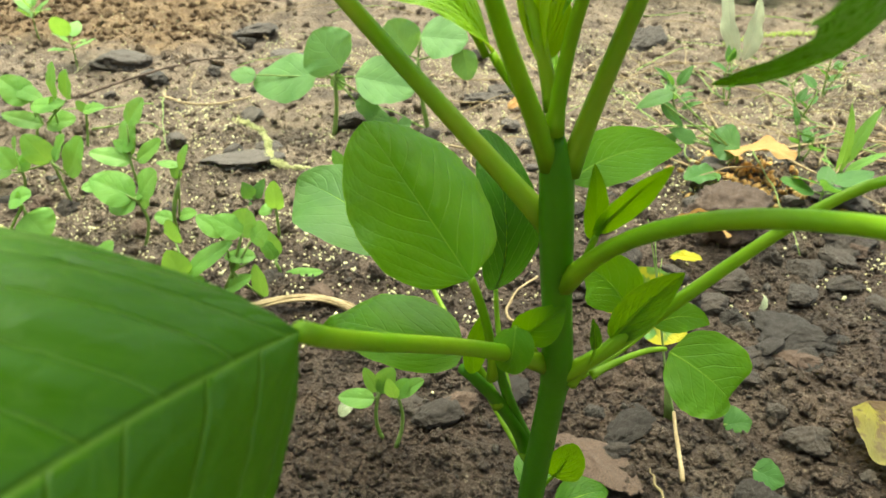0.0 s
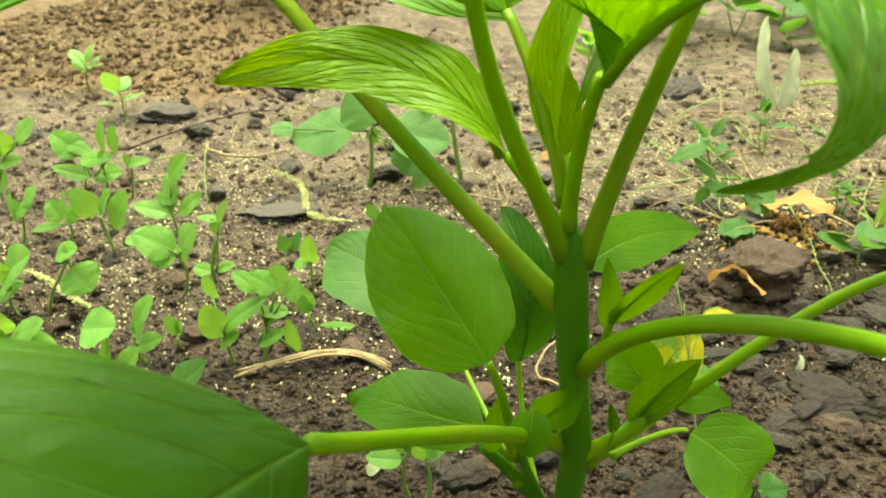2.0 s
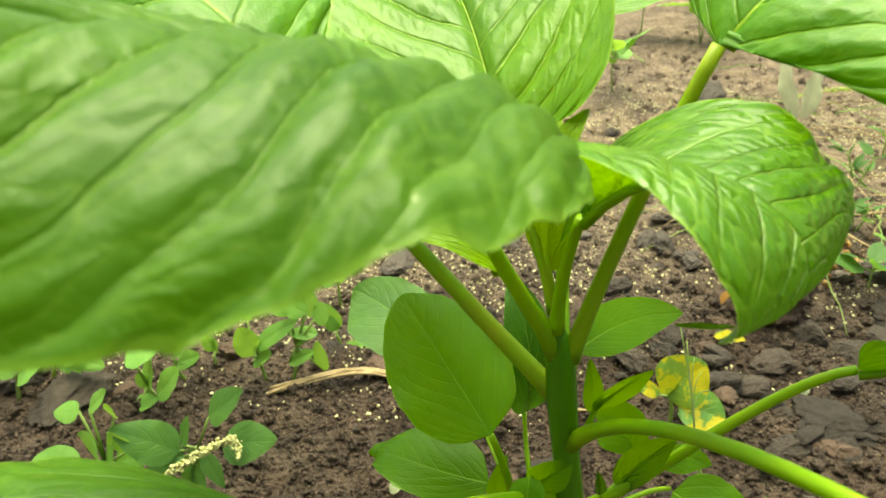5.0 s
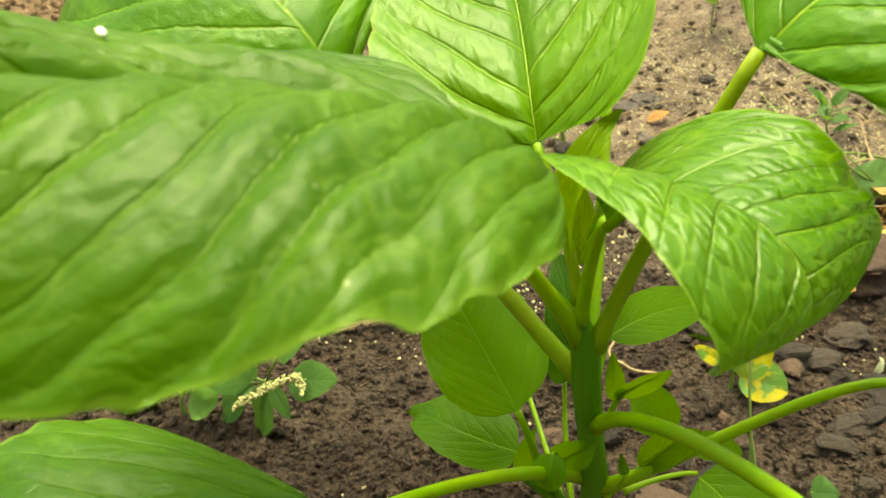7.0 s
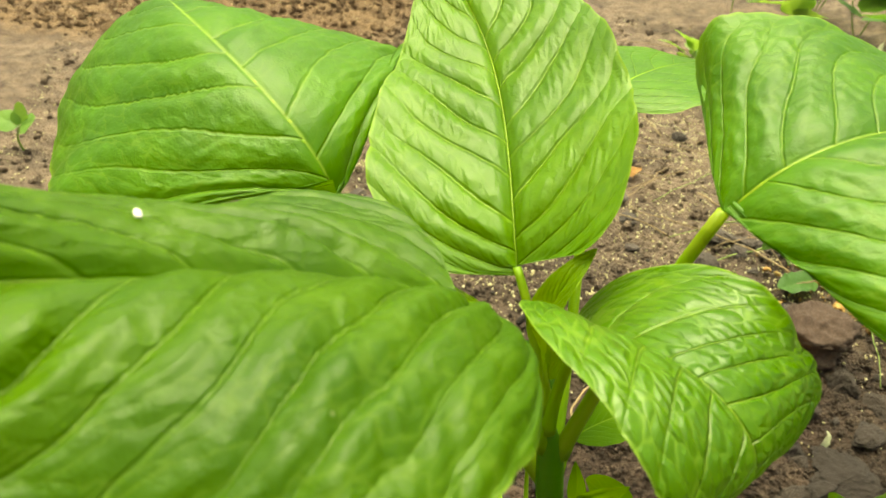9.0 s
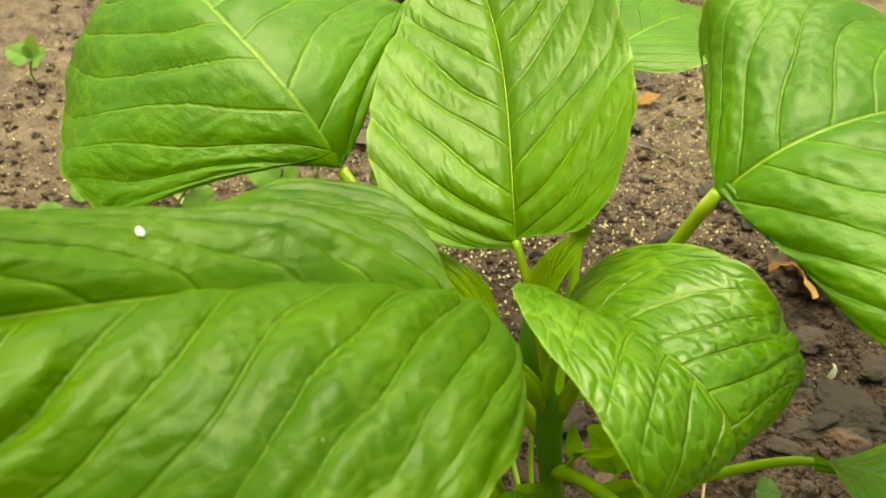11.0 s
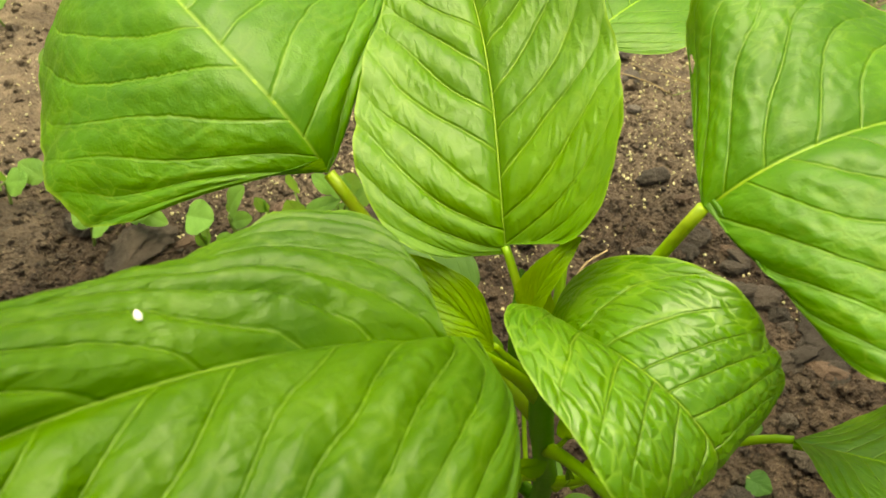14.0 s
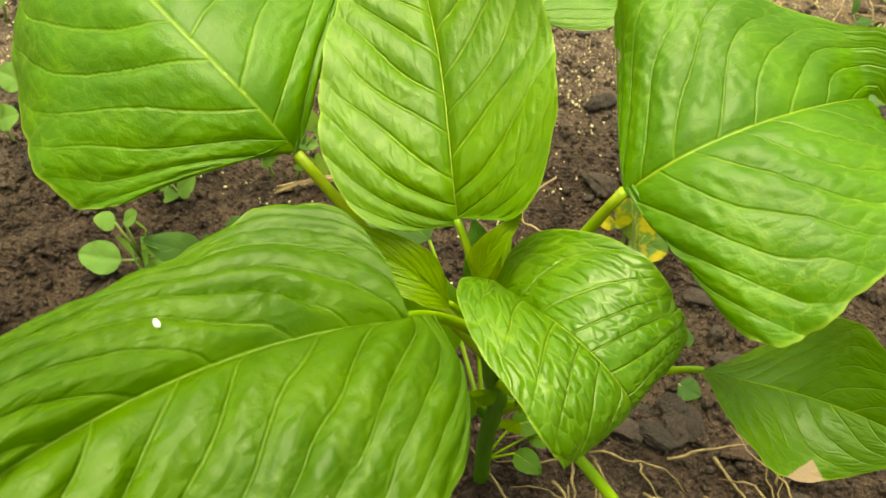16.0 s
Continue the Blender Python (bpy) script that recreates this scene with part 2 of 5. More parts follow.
# darker base: the blocked sky over the nearest leaf is put into its colour
LEAF_NEAR_SHADED = leaf_material("leaf_near_shaded", (0.069, 0.155, 0.002), (0.037, 0.103, 0.002), (0.22, 0.35, 0.04), (0.20, 0.42, 0.003), through_light=0.36, rough=0.38, groove=0.26, wide=0.09, quilt=0.16, line=0.44, net_line=0.25, blemish=True, mesh=(1.6, 11.0), gloss=0.30, rib_line=1.3, grain=0.02)
LEAF_QUILT = leaf_material("leaf_quilted", (0.080, 0.190, 0.003), (0.046, 0.13, 0.003), (0.30, 0.45, 0.05), (0.32, 0.60, 0.004), through_light=0.30, rough=0.30, groove=0.4, quilt=0.42, gloss=0.5, net_line=0.36, mesh=(1.5, 9.0), line=0.7)
LEAF_BROAD = leaf_material("leaf_broad_weed", (0.125, 0.25, 0.075), (0.085, 0.19, 0.055), (0.27, 0.42, 0.16), (0.30, 0.50, 0.08), rough=0.5, groove=0.2, quilt=0.04, line=0.6)
LEAF_SEED = leaf_material("leaf_seedling", (0.180, 0.350, 0.070), (0.125, 0.275, 0.050), (0.34, 0.50, 0.17), (0.40, 0.62, 0.07), rough=0.42, groove=0.08, quilt=0.02, line=0.4, gloss=0.38)
LEAF_WEED = leaf_material("leaf_weed", (0.075, 0.165, 0.034), (0.045, 0.115, 0.03), (0.22, 0.36, 0.12), (0.22, 0.42, 0.05), rough=0.48, groove=0.15, quilt=0.03, line=0.6)
LEAF_TWO = leaf_material("leaf_yellowed", (0.10, 0.26, 0.05), (0.06, 0.18, 0.04), (0.5, 0.5, 0.1), (0.5, 0.55, 0.03), patch=(75, 0.47, (0.52, 0.45, 0.03)), groove=0.15)
LEAF_OLD = leaf_material("leaf_old", (0.22, 0.19, 0.025), (0.10, 0.085, 0.028), (0.5, 0.42, 0.12), (0.5, 0.42, 0.05), rough=0.6, patch=(170, 0.49, (0.085, 0.05, 0.026)), groove=0.2)
LEAF_DRY = leaf_material("leaf_dry", (0.50, 0.29, 0.11), (0.36, 0.18, 0.06), (0.6, 0.42, 0.2), (0.6, 0.33, 0.1), rough=0.7, groove=0.3, quilt=0.2)
LEAF_PALE = leaf_material("leaf_bleached", (0.46, 0.49, 0.31), (0.34, 0.38, 0.22), (0.62, 0.58, 0.44), (0.6, 0.56, 0.4), rough=0.75, groove=0.2)
STEM = plain_material("stem_green", (0.085, 0.25, 0.007), (0.135, 0.33, 0.012), 60, 0.36, 0.0003, 400, glow=(0.2, 0.42, 0.01))
PETIOLE = plain_material("petiole_green", (0.23, 0.44, 0.012), (0.33, 0.51, 0.018), 60, 0.4, 0.0003, 400, glow=(0.42, 0.58, 0.015))
PETIOLE_RED = plain_material("petiole_flushed", (0.22, 0.44, 0.014), (0.36, 0.44, 0.03), 45, 0.4, 0.0003, 400, glow=(0.42, 0.50, 0.02))
STALK = plain_material("seedling_stalk", (0.22, 0.34, 0.08), (0.30, 0.38, 0.13), 90, 0.5, 0.0002, 500, glow=(0.4, 0.5, 0.12))
STONE = plain_material("stone_grey", (0.028, 0.021, 0.017), (0.082, 0.061, 0.047), 130, 0.62, 0.006, 420, vary=0.4)
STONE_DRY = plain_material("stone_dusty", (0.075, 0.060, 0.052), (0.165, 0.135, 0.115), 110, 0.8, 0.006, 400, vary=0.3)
STONE_RED = plain_material("stone_brown", (0.055, 0.033, 0.023), (0.185, 0.118, 0.083), 90, 0.75, 0.007, 380, vary=0.2)
CRUMB = plain_material("pale_husk", (0.46, 0.41, 0.20), (0.74, 0.69, 0.43), 300, 0.8, 0.0002, 900)
STRAW_OLD = plain_material("old_straw", (0.12, 0.088, 0.038), (0.23, 0.175, 0.075), 150, 0.75, 0.0006, 500)
STRAW = plain_material("straw", (0.22, 0.155, 0.075), (0.40, 0.30, 0.165), 150, 0.7, 0.0006, 500)
SPIKE = plain_material("dry_spike", (0.41, 0.41, 0.17), (0.58, 0.56, 0.28), 300, 0.85, 0.0002, 900)
SPIKE_GREEN = plain_material("green_spike", (0.36, 0.50, 0.08), (0.52, 0.62, 0.16), 300, 0.8, 0.0002, 900)
ORANGE = plain_material("rotted_leaf_bits", (0.34, 0.17, 0.05), (0.58, 0.40, 0.14), 260, 0.8, 0.0006, 700)
SPECK = plain_material("white_speck", (0.78, 0.76, 0.68), (0.85, 0.84, 0.78), 300, 0.7, 0.0001, 900)
PLASTER = plain_material("plaster", (0.20, 0.185, 0.165), (0.30, 0.28, 0.25), 3, 0.9, 0.002, 90)


# ---- shape builders ----
def bezier(p, u):
    a, b, c, d = p
    w = 1 - u
    return a * w**3 + b * (3 * w * w * u) + c * (3 * w * u * u) + d * u**3


def bezier_way(p, u):
    a, b, c, d = p
    w = 1 - u
    return ((b - a) * (w * w) + (c - b) * (2 * w * u) + (d - c) * (u * u)).normalized()


def tube(bm, pts, radii, sides=10, squash=1.0, ribs=0.0):
    """A tube along a list of points, with a radius at each one."""
    rings = []
    side = None
    for i, p in enumerate(pts):
        way = (pts[min(i + 1, len(pts) - 1)] - pts[max(i - 1, 0)]).normalized()
        if side is None:
            side = way.orthogonal().normalized()
        side = (side - way * side.dot(way)).normalized()
        up = way.cross(side)
        ring = []
        for k in range(sides):
            a = 2 * math.pi * k / sides
            r = radii[i] * (1 + ribs * math.cos(a * sides / 2))
            ring.append(bm.verts.new(p + side * (math.cos(a) * r) + up * (math.sin(a) * r * squash)))
        rings.append(ring)
    for a, b in zip(rings, rings[1:]):
        for k in range(sides):
            bm.faces.new((a[k], a[(k + 1) % sides], b[(k + 1) % sides], b[k]))
    bm.faces.new(rings[0][::-1])
    bm.faces.new(rings[-1])


def stalk(points, r0, r1, sides=10, steps=14, squash=1.0, ribs=0.0, flare=0.0):
    """A stalk on a cubic curve through four control points in decimetres; radii in millimetres."""
    p = [V(*q) for q in points]
    us = [i / steps for i in range(steps + 1)]
    rad = [(r0 + (r1 - r0) * u) * 0.001 * (1 + flare * math.exp(-u * 9)) for u in us]
    bm = bmesh.new()
    tube(bm, [bezier(p, u) for u in us], rad, sides, squash, ribs)
    return bm


def blade(points, half, up0, up1=None, fold=0.0, cup=(0.0, 0.0), veins=7, pleat=0.008, wavy=0.03, a=0.72, b=0.75, nu=44, nv=30,
          lean=0.42, seed=0, notch=0.0, blister=0.010, lobes=(1.0, 1.0), hole=None, heart=(0.0, 0.0), vee=0.0, cup1=None, point=0.0):
    """A leaf blade. points: four control points of the midrib in decimetres; half: half its width in decimetres; up0, up1: the upper
    side at base and tip; fold: degrees by which both halves rise from the midrib; cup, cup1: how far each half bends further at base and tip, in radians;
    a, b: where each half is widest and how blunt it is, one number or one for each half;
    heart: how far the lobes at the base reach back; vee: further fold at the base; point: how much the tip is drawn in."""
    p = [V(*q) for q in points]
    half *= 0.1
    up0 = Vector(up0).normalized()
    up1 = Vector(up1).normalized() if up1 else up0
    a, b = (q if isinstance(q, tuple) else (q, q) for q in (a, b))
    cup1 = cup1 or cup
    length = sum((bezier(p, (i + 1) / 20) - bezier(p, i / 20)).length for i in range(20))
    bm = bmesh.new()
    uv_blade, uv_veins = bm.loops.layers.uv.new("blade"), bm.loops.layers.uv.new("veins")
    grid, info = [], {}
    rnd = random.Random(seed)
    ph = [rnd.uniform(0, 6.28) for _ in range(4)]
    for i in range(nu + 1):
        u = i / nu
        mid, way = bezier(p, u), bezier_way(p, u)
        n = up0.lerp(up1, u)
        n = (n - way * n.dot(way)).normalized()
        s = way.cross(n)
        shapes = [max(math.sin(math.pi * u ** a[k]), 0.0) ** b[k] * (1 - notch * math.exp(-((1 - u) / 0.05) ** 2)) * (1 - point * max(0.0, (u - 0.70) / 0.30) ** 0.7) for k in (0, 1)]
        row = []
        for j in range(nv + 1):
            v = 2 * j / nv - 1
            av = abs(v)
            k = 0 if v < 0 else 1
            shape = shapes[k]
            w = half * shape * lobes[k]
            c = cup[k] * (1 - u) + cup1[k] * u
            if abs(c) > 1e-3:
                x, z = w * math.sin(c * av) / c, w * (1 - math.cos(c * av)) / c
            else:
                x, z = w * av, 0.0
            f = radians(fold + vee * (1 - u) ** 3)
            x, z = x * math.cos(f) - z * math.sin(f), x * math.sin(f) + z * math.cos(f)
            q = veins * (u + 0.012 * math.sin(9 * u + ph[0]) + 0.010 * math.sin(23 * u + ph[2]) - lean * av * (0.75 + 0.35 * av)) + (0.5 if v < 0 else 0.0)
            d = abs(q - round(q))
            body = shape ** 0.5
            taper = body * min(1.0, av * 5) * (1 - 0.45 * av)
            bold = 0.5 + 0.5 * math.sin(1.7 * round(q) + ph[1] + (1.3 if v < 0 else 0.0))
            swell = math.sin(math.pi * min(d, 0.5)) ** 0.75
            rise = pleat * half * (0.5 + bold) * (swell - 0.6) * 1.5 * taper * (0.7 + 0.6 * noise.noise(Vector((u * 6, v * 3, seed + 0.5))))
            rise -= pleat * half * 1.1 * math.exp(-((av / 0.05) ** 2)) * body
            rise += wavy * half * av * av * (math.sin(u * 11 + ph[0] + (2 if v < 0 else 0)) + 0.6 * math.sin(u * 23 + ph[1] + 3 * v)) * body
            if blister:
                rise += blister * half * taper * noise.noise(Vector((u * length * 420, v * half * 420, seed)))
            edge = 1 + 0.009 * av * math.sin(u * 41 + ph[2]) + 0.004 * av * math.sin(u * 90 + ph[3])
            at = mid + s * (math.copysign(x * edge, v)) + n * (z + rise) + way * (0.10 * w * av * (1 - u) - heart[k] * half * min(av * 1.6, 1.0) ** 1.5 * (1 - u) ** 5)
            vert = bm.verts.new(at)
            info[vert] = (u, v * 0.5 + 0.5, q, av)
            row.append(vert)
        grid.append(row)
    for i in range(nu):
        for j in range(nv):
            if hole and math.hypot(((i + 0.5) / nu - hole[0]) / hole[2], (2 * (j + 0.5) / nv - 1 - hole[1]) / hole[3]) < 1:
                continue
            face = bm.faces.new((grid[i][j], grid[i][j + 1], grid[i + 1][j + 1], grid[i + 1][j]))
            right = 2 * (j + 0.5) / nv - 1 > 0
            for loop in face.loops:
                u, v, q, av = info[loop.vert]
                if av < 1e-6:
                    q = veins * (u + 0.012 * math.sin(9 * u + ph[0]) + 0.010 * math.sin(23 * u + ph[2])) + (0.0 if right else 0.5)
                loop[uv_blade].uv, loop[uv_veins].uv = (u, v), (q + 8, av)
    bmesh.ops.remove_doubles(bm, verts=bm.verts, dist=1e-6)
    return bm


# ---- ground ----
def ground_height(x, y):
    """The soil's height; metres."""
    far = math.hypot(x, y - 0.3)
    h = 0.010 * noise.noise(Vector((x * 4.0, y * 4.0, 3.1)))
    if far < 3.0:
        h += 0.0080 * noise.noise(Vector((x * 19, y * 19, 7.7)))
        h += 0.0065 * abs(noise.noise(Vector((x * 55, y * 55, 1.3))))
        h += 0.0016 * noise.noise(Vector((x * 170, y * 170, 5.2)))
    h += 0.07 * math.exp(-(((x + 0.62) / 0.30) ** 2) - ((y - 1.25) / 0.24) ** 2)
    near = math.exp(-((x - 0.027) ** 2 + (y - 0.17) ** 2) / 0.004)
    return h * (1 - near) - 0.002 * (1 - near)


def spread(lo, hi, step, far):
    core = [lo + (hi - lo) * i / round((hi - lo) / step) for i in range(round((hi - lo) / step) + 1)]
    out, d = [], step
    x = 0.0
    while x < far:
        d *= 1.22
        x += d
        out.append(x)
    return [lo - o for o in reversed(out)] + core + [hi + o for o in out]


GX, GY = spread(-0.75, 0.62, 0.0034, 400.0), spread(0.05, 1.45, 0.0036, 400.0)
gverts = [(x, y, ground_height(x, y)) for y in GY for x in GX]
nx = len(GX)
gfaces = [(j * nx + i, j * nx + i + 1, (j + 1) * nx + i + 1, (j + 1) * nx + i) for j in range(len(GY) - 1) for i in range(nx - 1)]
gme = bpy.data.meshes.new("ground")
gme.from_pydata(gverts, [], gfaces)
gme.polygons.foreach_set("use_smooth", [True] * len(gfaces))
gme.materials.append(SOIL)
ground = tagged(new("ground", gme), "damp brown garden soil with crumbs and scattered stones", "soil", kind="structure")

# an unseen plain wall, added behind the camera to block part of the sky
bm = bmesh.new()
bmesh.ops.create_cube(bm, size=1.0)
for v in bm.verts:
    v.co = Vector((v.co.x * 9.0, v.co.y * 0.2, v.co.z * 2.6 + 1.2))
bmesh.ops.bevel(bm, geom=bm.edges[:], offset=0.01, segments=2, affect="EDGES")
wall = part("sky_blocking_wall", bm, PLASTER, None, smooth=False)
wall.location = (0, -2.6, 0)
tagged(wall, "unseen plain plaster wall added to block sky light", "wall", kind="structure")

# ---- the amaranth plant ----
plant = thing("amaranth_plant", V(0.27, 1.73, 0), "young green amaranth plant with broad glossy leaves rooted in soil", "plant")


def on_plant(name, bm, material, label="", parent=plant):
    """Links a mesh in world places under the plant or one of its leaves."""
    ob = part(name, bm, material, None, label)
    ob.parent = parent
    ob.matrix_parent_inverse = Matrix.Translation(plant.location).inverted()
    return ob


def plant_leaf(points, half, up0, up1=None, material=LEAF, label="", petiole=None, radii=(2.0, 1.5), pmat=PETIOLE, midrib=True, **more):
    ob = on_plant("leaf", blade(points, half, up0, up1, **more), material, label)
    if petiole:
        child = part("petiole", stalk(petiole, *radii, squash=0.85, flare=0.35), pmat, ob)
        child.matrix_parent_inverse = Matrix.Identity(4)
        child.parent = ob
    if petiole and midrib:
        p = [V(*q) for q in points]
        u0, u1 = Vector(up0).normalized(), Vector(up1 or up0).normalized()
        line, rad = [], []
        for i in range(15):
            u = 0.82 * i / 14
            way, n = bezier_way(p, u), u0.lerp(u1, u)
            n = (n - way * n.dot(way)).normalized()
            r = radii[1] * 0.001 * (0.9 - 0.85 * i / 14)
            line.append(bezier(p, u) - n * (r * 0.75 + more.get("pleat", 0.008) * half * 0.12))
            rad.append(r)
        bm = bmesh.new()
        tube(bm, line, rad, 8)
        rib = part("midrib", bm, pmat, ob)
        rib.matrix_parent_inverse = Matrix.Identity(4)
    return ob


main = [V(*q) for q in ((0.27, 1.73, -0.15), (0.27, 1.70, 0.2), (0.275, 1.62, 0.69), (0.30, 1.545, 1.12), (0.305, 1.53, 1.22), (0.29, 1.49, 1.42), (0.275, 1.46, 1.60), (0.266, 1.455, 1.72), (0.252, 1.45, 1.80))]
rads = [0.0039, 0.0037, 0.0033, 0.0031, 0.0035, 0.0030, 0.0032, 0.0031, 0.0018]
fine_pts, fine_r = [], []
for i in range(len(main) - 1):
    for s in range(6):
        w = s / 6
        a0, a1, a2, a3 = main[max(i - 1, 0)], main[i], main[i + 1], main[min(i + 2, len(main) - 1)]
        fine_pts.append(a1 + (a2 - a0) * (w * 0.5) + (a0 * 2 - a1 * 5 + a2 * 4 - a3) * (0.5 * w * w) + (a1 * 3 - a0 - a2 * 3 + a3) * (0.5 * w**3))
        fine_r.append(rads[i] * (1 - w) + rads[i + 1] * w)
bm = bmesh.new()
tube(bm, fine_pts, fine_r, 20, 1.0, 0.035)
on_plant("stem", bm, STEM, "smooth ribbed green main stem")

# the leaves round the top
plant_leaf([(0.133, 1.52, 2.156), (0.07, 1.606, 2.363), (-0.073, 2.173, 2.43), (-0.351, 2.258, 2.637)], 0.314, (-0.104, -0.285, 0.953), (-0.168, -0.284, 0.944),
           material=LEAF_YOUNG, label="bright green leaf with quilted veins", petiole=[(0.25, 1.45, 1.84), (0.22, 1.45, 1.98), (0.18, 1.48, 2.08), (0.133, 1.52, 2.156)],
           radii=(1.3, 1.0), pmat=PETIOLE_RED, veins=10, lean=0.24, pleat=0.040, blister=0.008, wavy=0.045, seed=1, nu=120, nv=80, fold=6.5, vee=11.8, cup=(0.16, 0.6), cup1=(-0.05, -0.2), a=(0.53, 0.62), b=(0.61, 0.35), lobes=(1.0, 0.95), heart=(0.06, -0.01))
plant_leaf([(0.139, 1.096, 2.354), (-0.029, 0.967, 2.469), (-0.198, 0.78, 2.53), (-0.246, 0.478, 2.664)], 0.456, (0.04, 0.233, 0.972), (0.649, 0.761, 0.011),
           material=LEAF_NEAR_SHADED, label="large glossy green leaf with deep side veins", petiole=[(0.255, 1.45, 1.74), (0.19, 1.385, 1.93), (0.10, 1.25, 2.13), (0.132, 1.092, 2.345)],
           radii=(1.8, 1.1), veins=6, pleat=0.042, seed=2, nu=140, nv=90, wavy=0.022, blister=0.010, lean=0.72, fold=20.3, vee=6.7, cup=(-1.25, -0.56), cup1=(-1.09, -1.82), a=(0.71, 0.44), b=(0.3, 0.42), lobes=(0.97, 0.78), heart=(0.14, 0.01))
plant_leaf([(0.503, 1.529, 2.362), (0.616, 1.535, 2.578), (0.895, 1.752, 2.561), (1.102, 2.053, 2.34)], 0.472, (-0.72, -0.486, 0.496), (-0.526, -0.735, 0.428),
           material=LEAF, label="large glossy green leaf with a small hole at its edge", pmat=PETIOLE_RED, petiole=[(0.285, 1.46, 1.72), (0.33, 1.465, 1.90), (0.41, 1.51, 2.14), (0.503, 1.529, 2.362)],
           radii=(1.95, 1.5), veins=8, pleat=0.019, seed=3, nu=120, nv=80, hole=(0.115, -0.82, 0.020, 0.055), fold=10.2, vee=-13.1, cup=(-0.38, -0.44), cup1=(0.29, -0.28), a=(0.52, 0.39), b=(0.68, 0.4), lobes=(0.94, 0.92), heart=(0.01, -0.06))
plant_leaf([(-0.316, 1.591, 2.191), (-0.319, 1.491, 2.487), (-1.053, 1.8, 2.645), (-1.175, 2.254, 2.383)], 0.694, (0.437, -0.465, 0.77), (0.317, -0.434, 0.843),
           label="broad glossy green leaf on a long reddish stalk", pmat=PETIOLE_RED, petiole=[(0.265, 1.48, 1.60), (0.10, 1.485, 1.78), (-0.13, 1.55, 1.98), (-0.316, 1.591, 2.191)],
           radii=(2.05, 1.5), veins=8, pleat=0.018, seed=4, nu=120, nv=80, fold=-14.7, cup=(-0.11, -0.52), cup1=(-0.79, -0.68), a=(0.79, 0.64), b=(0.64, 0.57), lobes=(0.78, 1.23), heart=(-0.09, -0.03))
plant_leaf([(0.293, 1.385, 2.085), (0.479, 1.101, 2.487), (0.812, 1.036, 2.084), (0.461, 1.274, 1.949)], 0.277, (-0.35, 0.582, 0.734), (0.701, -0.697, 0.151),
           material=LEAF_QUILT, label="glossy recurved leaf with puckered veins", petiole=[(0.255, 1.44, 1.80), (0.258, 1.44, 1.91), (0.27, 1.43, 1.99), (0.293, 1.385, 2.085)],
           radii=(1.5, 1.2), veins=10, lean=0.14, pleat=0.018, blister=0.010, wavy=0.02, seed=5, nu=140, nv=80, fold=-3.7, vee=63.5, cup=(0.0, -0.8), cup1=(0.0, -0.45), a=(0.7, 0.53), b=(0.45, 0.48), lobes=(0.89, 0.82), heart=(0.42, -0.28), point=0.78)
plant_leaf([(0.146, 1.414, 1.942), (0.059, 1.382, 2.131), (-0.167, 1.454, 2.108), (-0.335, 1.361, 2.061)], 0.068, (-0.1, -0.055, 0.993), (-0.204, -0.979, -0.021), material=LEAF_TENDER,
           label="young leaf with wavy edges", petiole=[(0.245, 1.45, 1.79), (0.225, 1.445, 1.84), (0.18, 1.43, 1.88), (0.146, 1.414, 1.942)], radii=(1.1, 0.8), veins=9, pleat=0.06, wavy=0.10, seed=6, nu=60, nv=36, fold=11.0, cup=(-0.25, -0.23), a=(0.62, 0.63), b=(0.63, 0.67))
plant_leaf([(0.237, 1.497, 1.887), (0.184, 1.428, 2.067), (0.231, 1.402, 2.195), (0.293, 1.502, 2.25)], 0.051, (-0.479, -0.426, 0.767), (-0.27, -0.625, 0.733), fold=16.2, a=0.62, b=0.68, material=LEAF_TENDER,
           label="small folded young leaf at the shoot tip", veins=10, pleat=0.05, seed=7)
plant_leaf([(0.235, 1.47, 1.92), (0.235, 1.49, 1.98), (0.225, 1.51, 2.04), (0.215, 1.53, 2.09)], 0.04, (0, -1, 0.3), fold=20, material=LEAF_TENDER,
           label="narrow upright young leaf", veins=10, pleat=0.05, seed=8)

# lower leaves
plant_leaf([(0.863, 1.541, 1.71), (1.022, 1.507, 1.777), (1.174, 1.451, 1.865), (1.329, 1.341, 1.91)], 0.263, (-0.026, 0.081, 0.059), (-0.02, -0.041, 0.023),
           material=LEAF_BURNT, label="green leaf with a browned tip on a thin stalk", petiole=[(0.305, 1.53, 1.2), (0.42, 1.48, 1.30), (0.72, 1.56, 1.66), (0.863, 1.541, 1.71)],
           radii=(1.7, 1.0), veins=8, pleat=0.02, nu=80, nv=54, seed=9, fold=7.9, cup=(-0.02, -0.01), a=0.60, b=0.60, lobes=(1.00, 0.99))
on_plant("petiole", stalk([(0.30, 1.47, 1.48), (0.386, 1.315, 1.734), (0.559, 1.124, 1.871), (0.82, 0.86, 1.90)], 1.55, 1.4, flare=0.5), PETIOLE, "thick yellow-green leaf stalk")
plant_leaf([(-0.015, 0.857, 1.781), (-0.07, 0.613, 1.88), (-0.17, 0.412, 1.882), (-0.263, 0.22, 1.833)], 0.470, (0.504, -0.223, 0.52), (0.509, -0.237, 0.52), material=LEAF_DIMMED,
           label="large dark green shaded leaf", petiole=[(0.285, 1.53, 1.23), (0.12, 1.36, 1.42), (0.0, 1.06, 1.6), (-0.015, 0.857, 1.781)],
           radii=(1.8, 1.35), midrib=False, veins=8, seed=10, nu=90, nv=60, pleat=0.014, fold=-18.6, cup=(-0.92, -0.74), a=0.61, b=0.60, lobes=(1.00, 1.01))
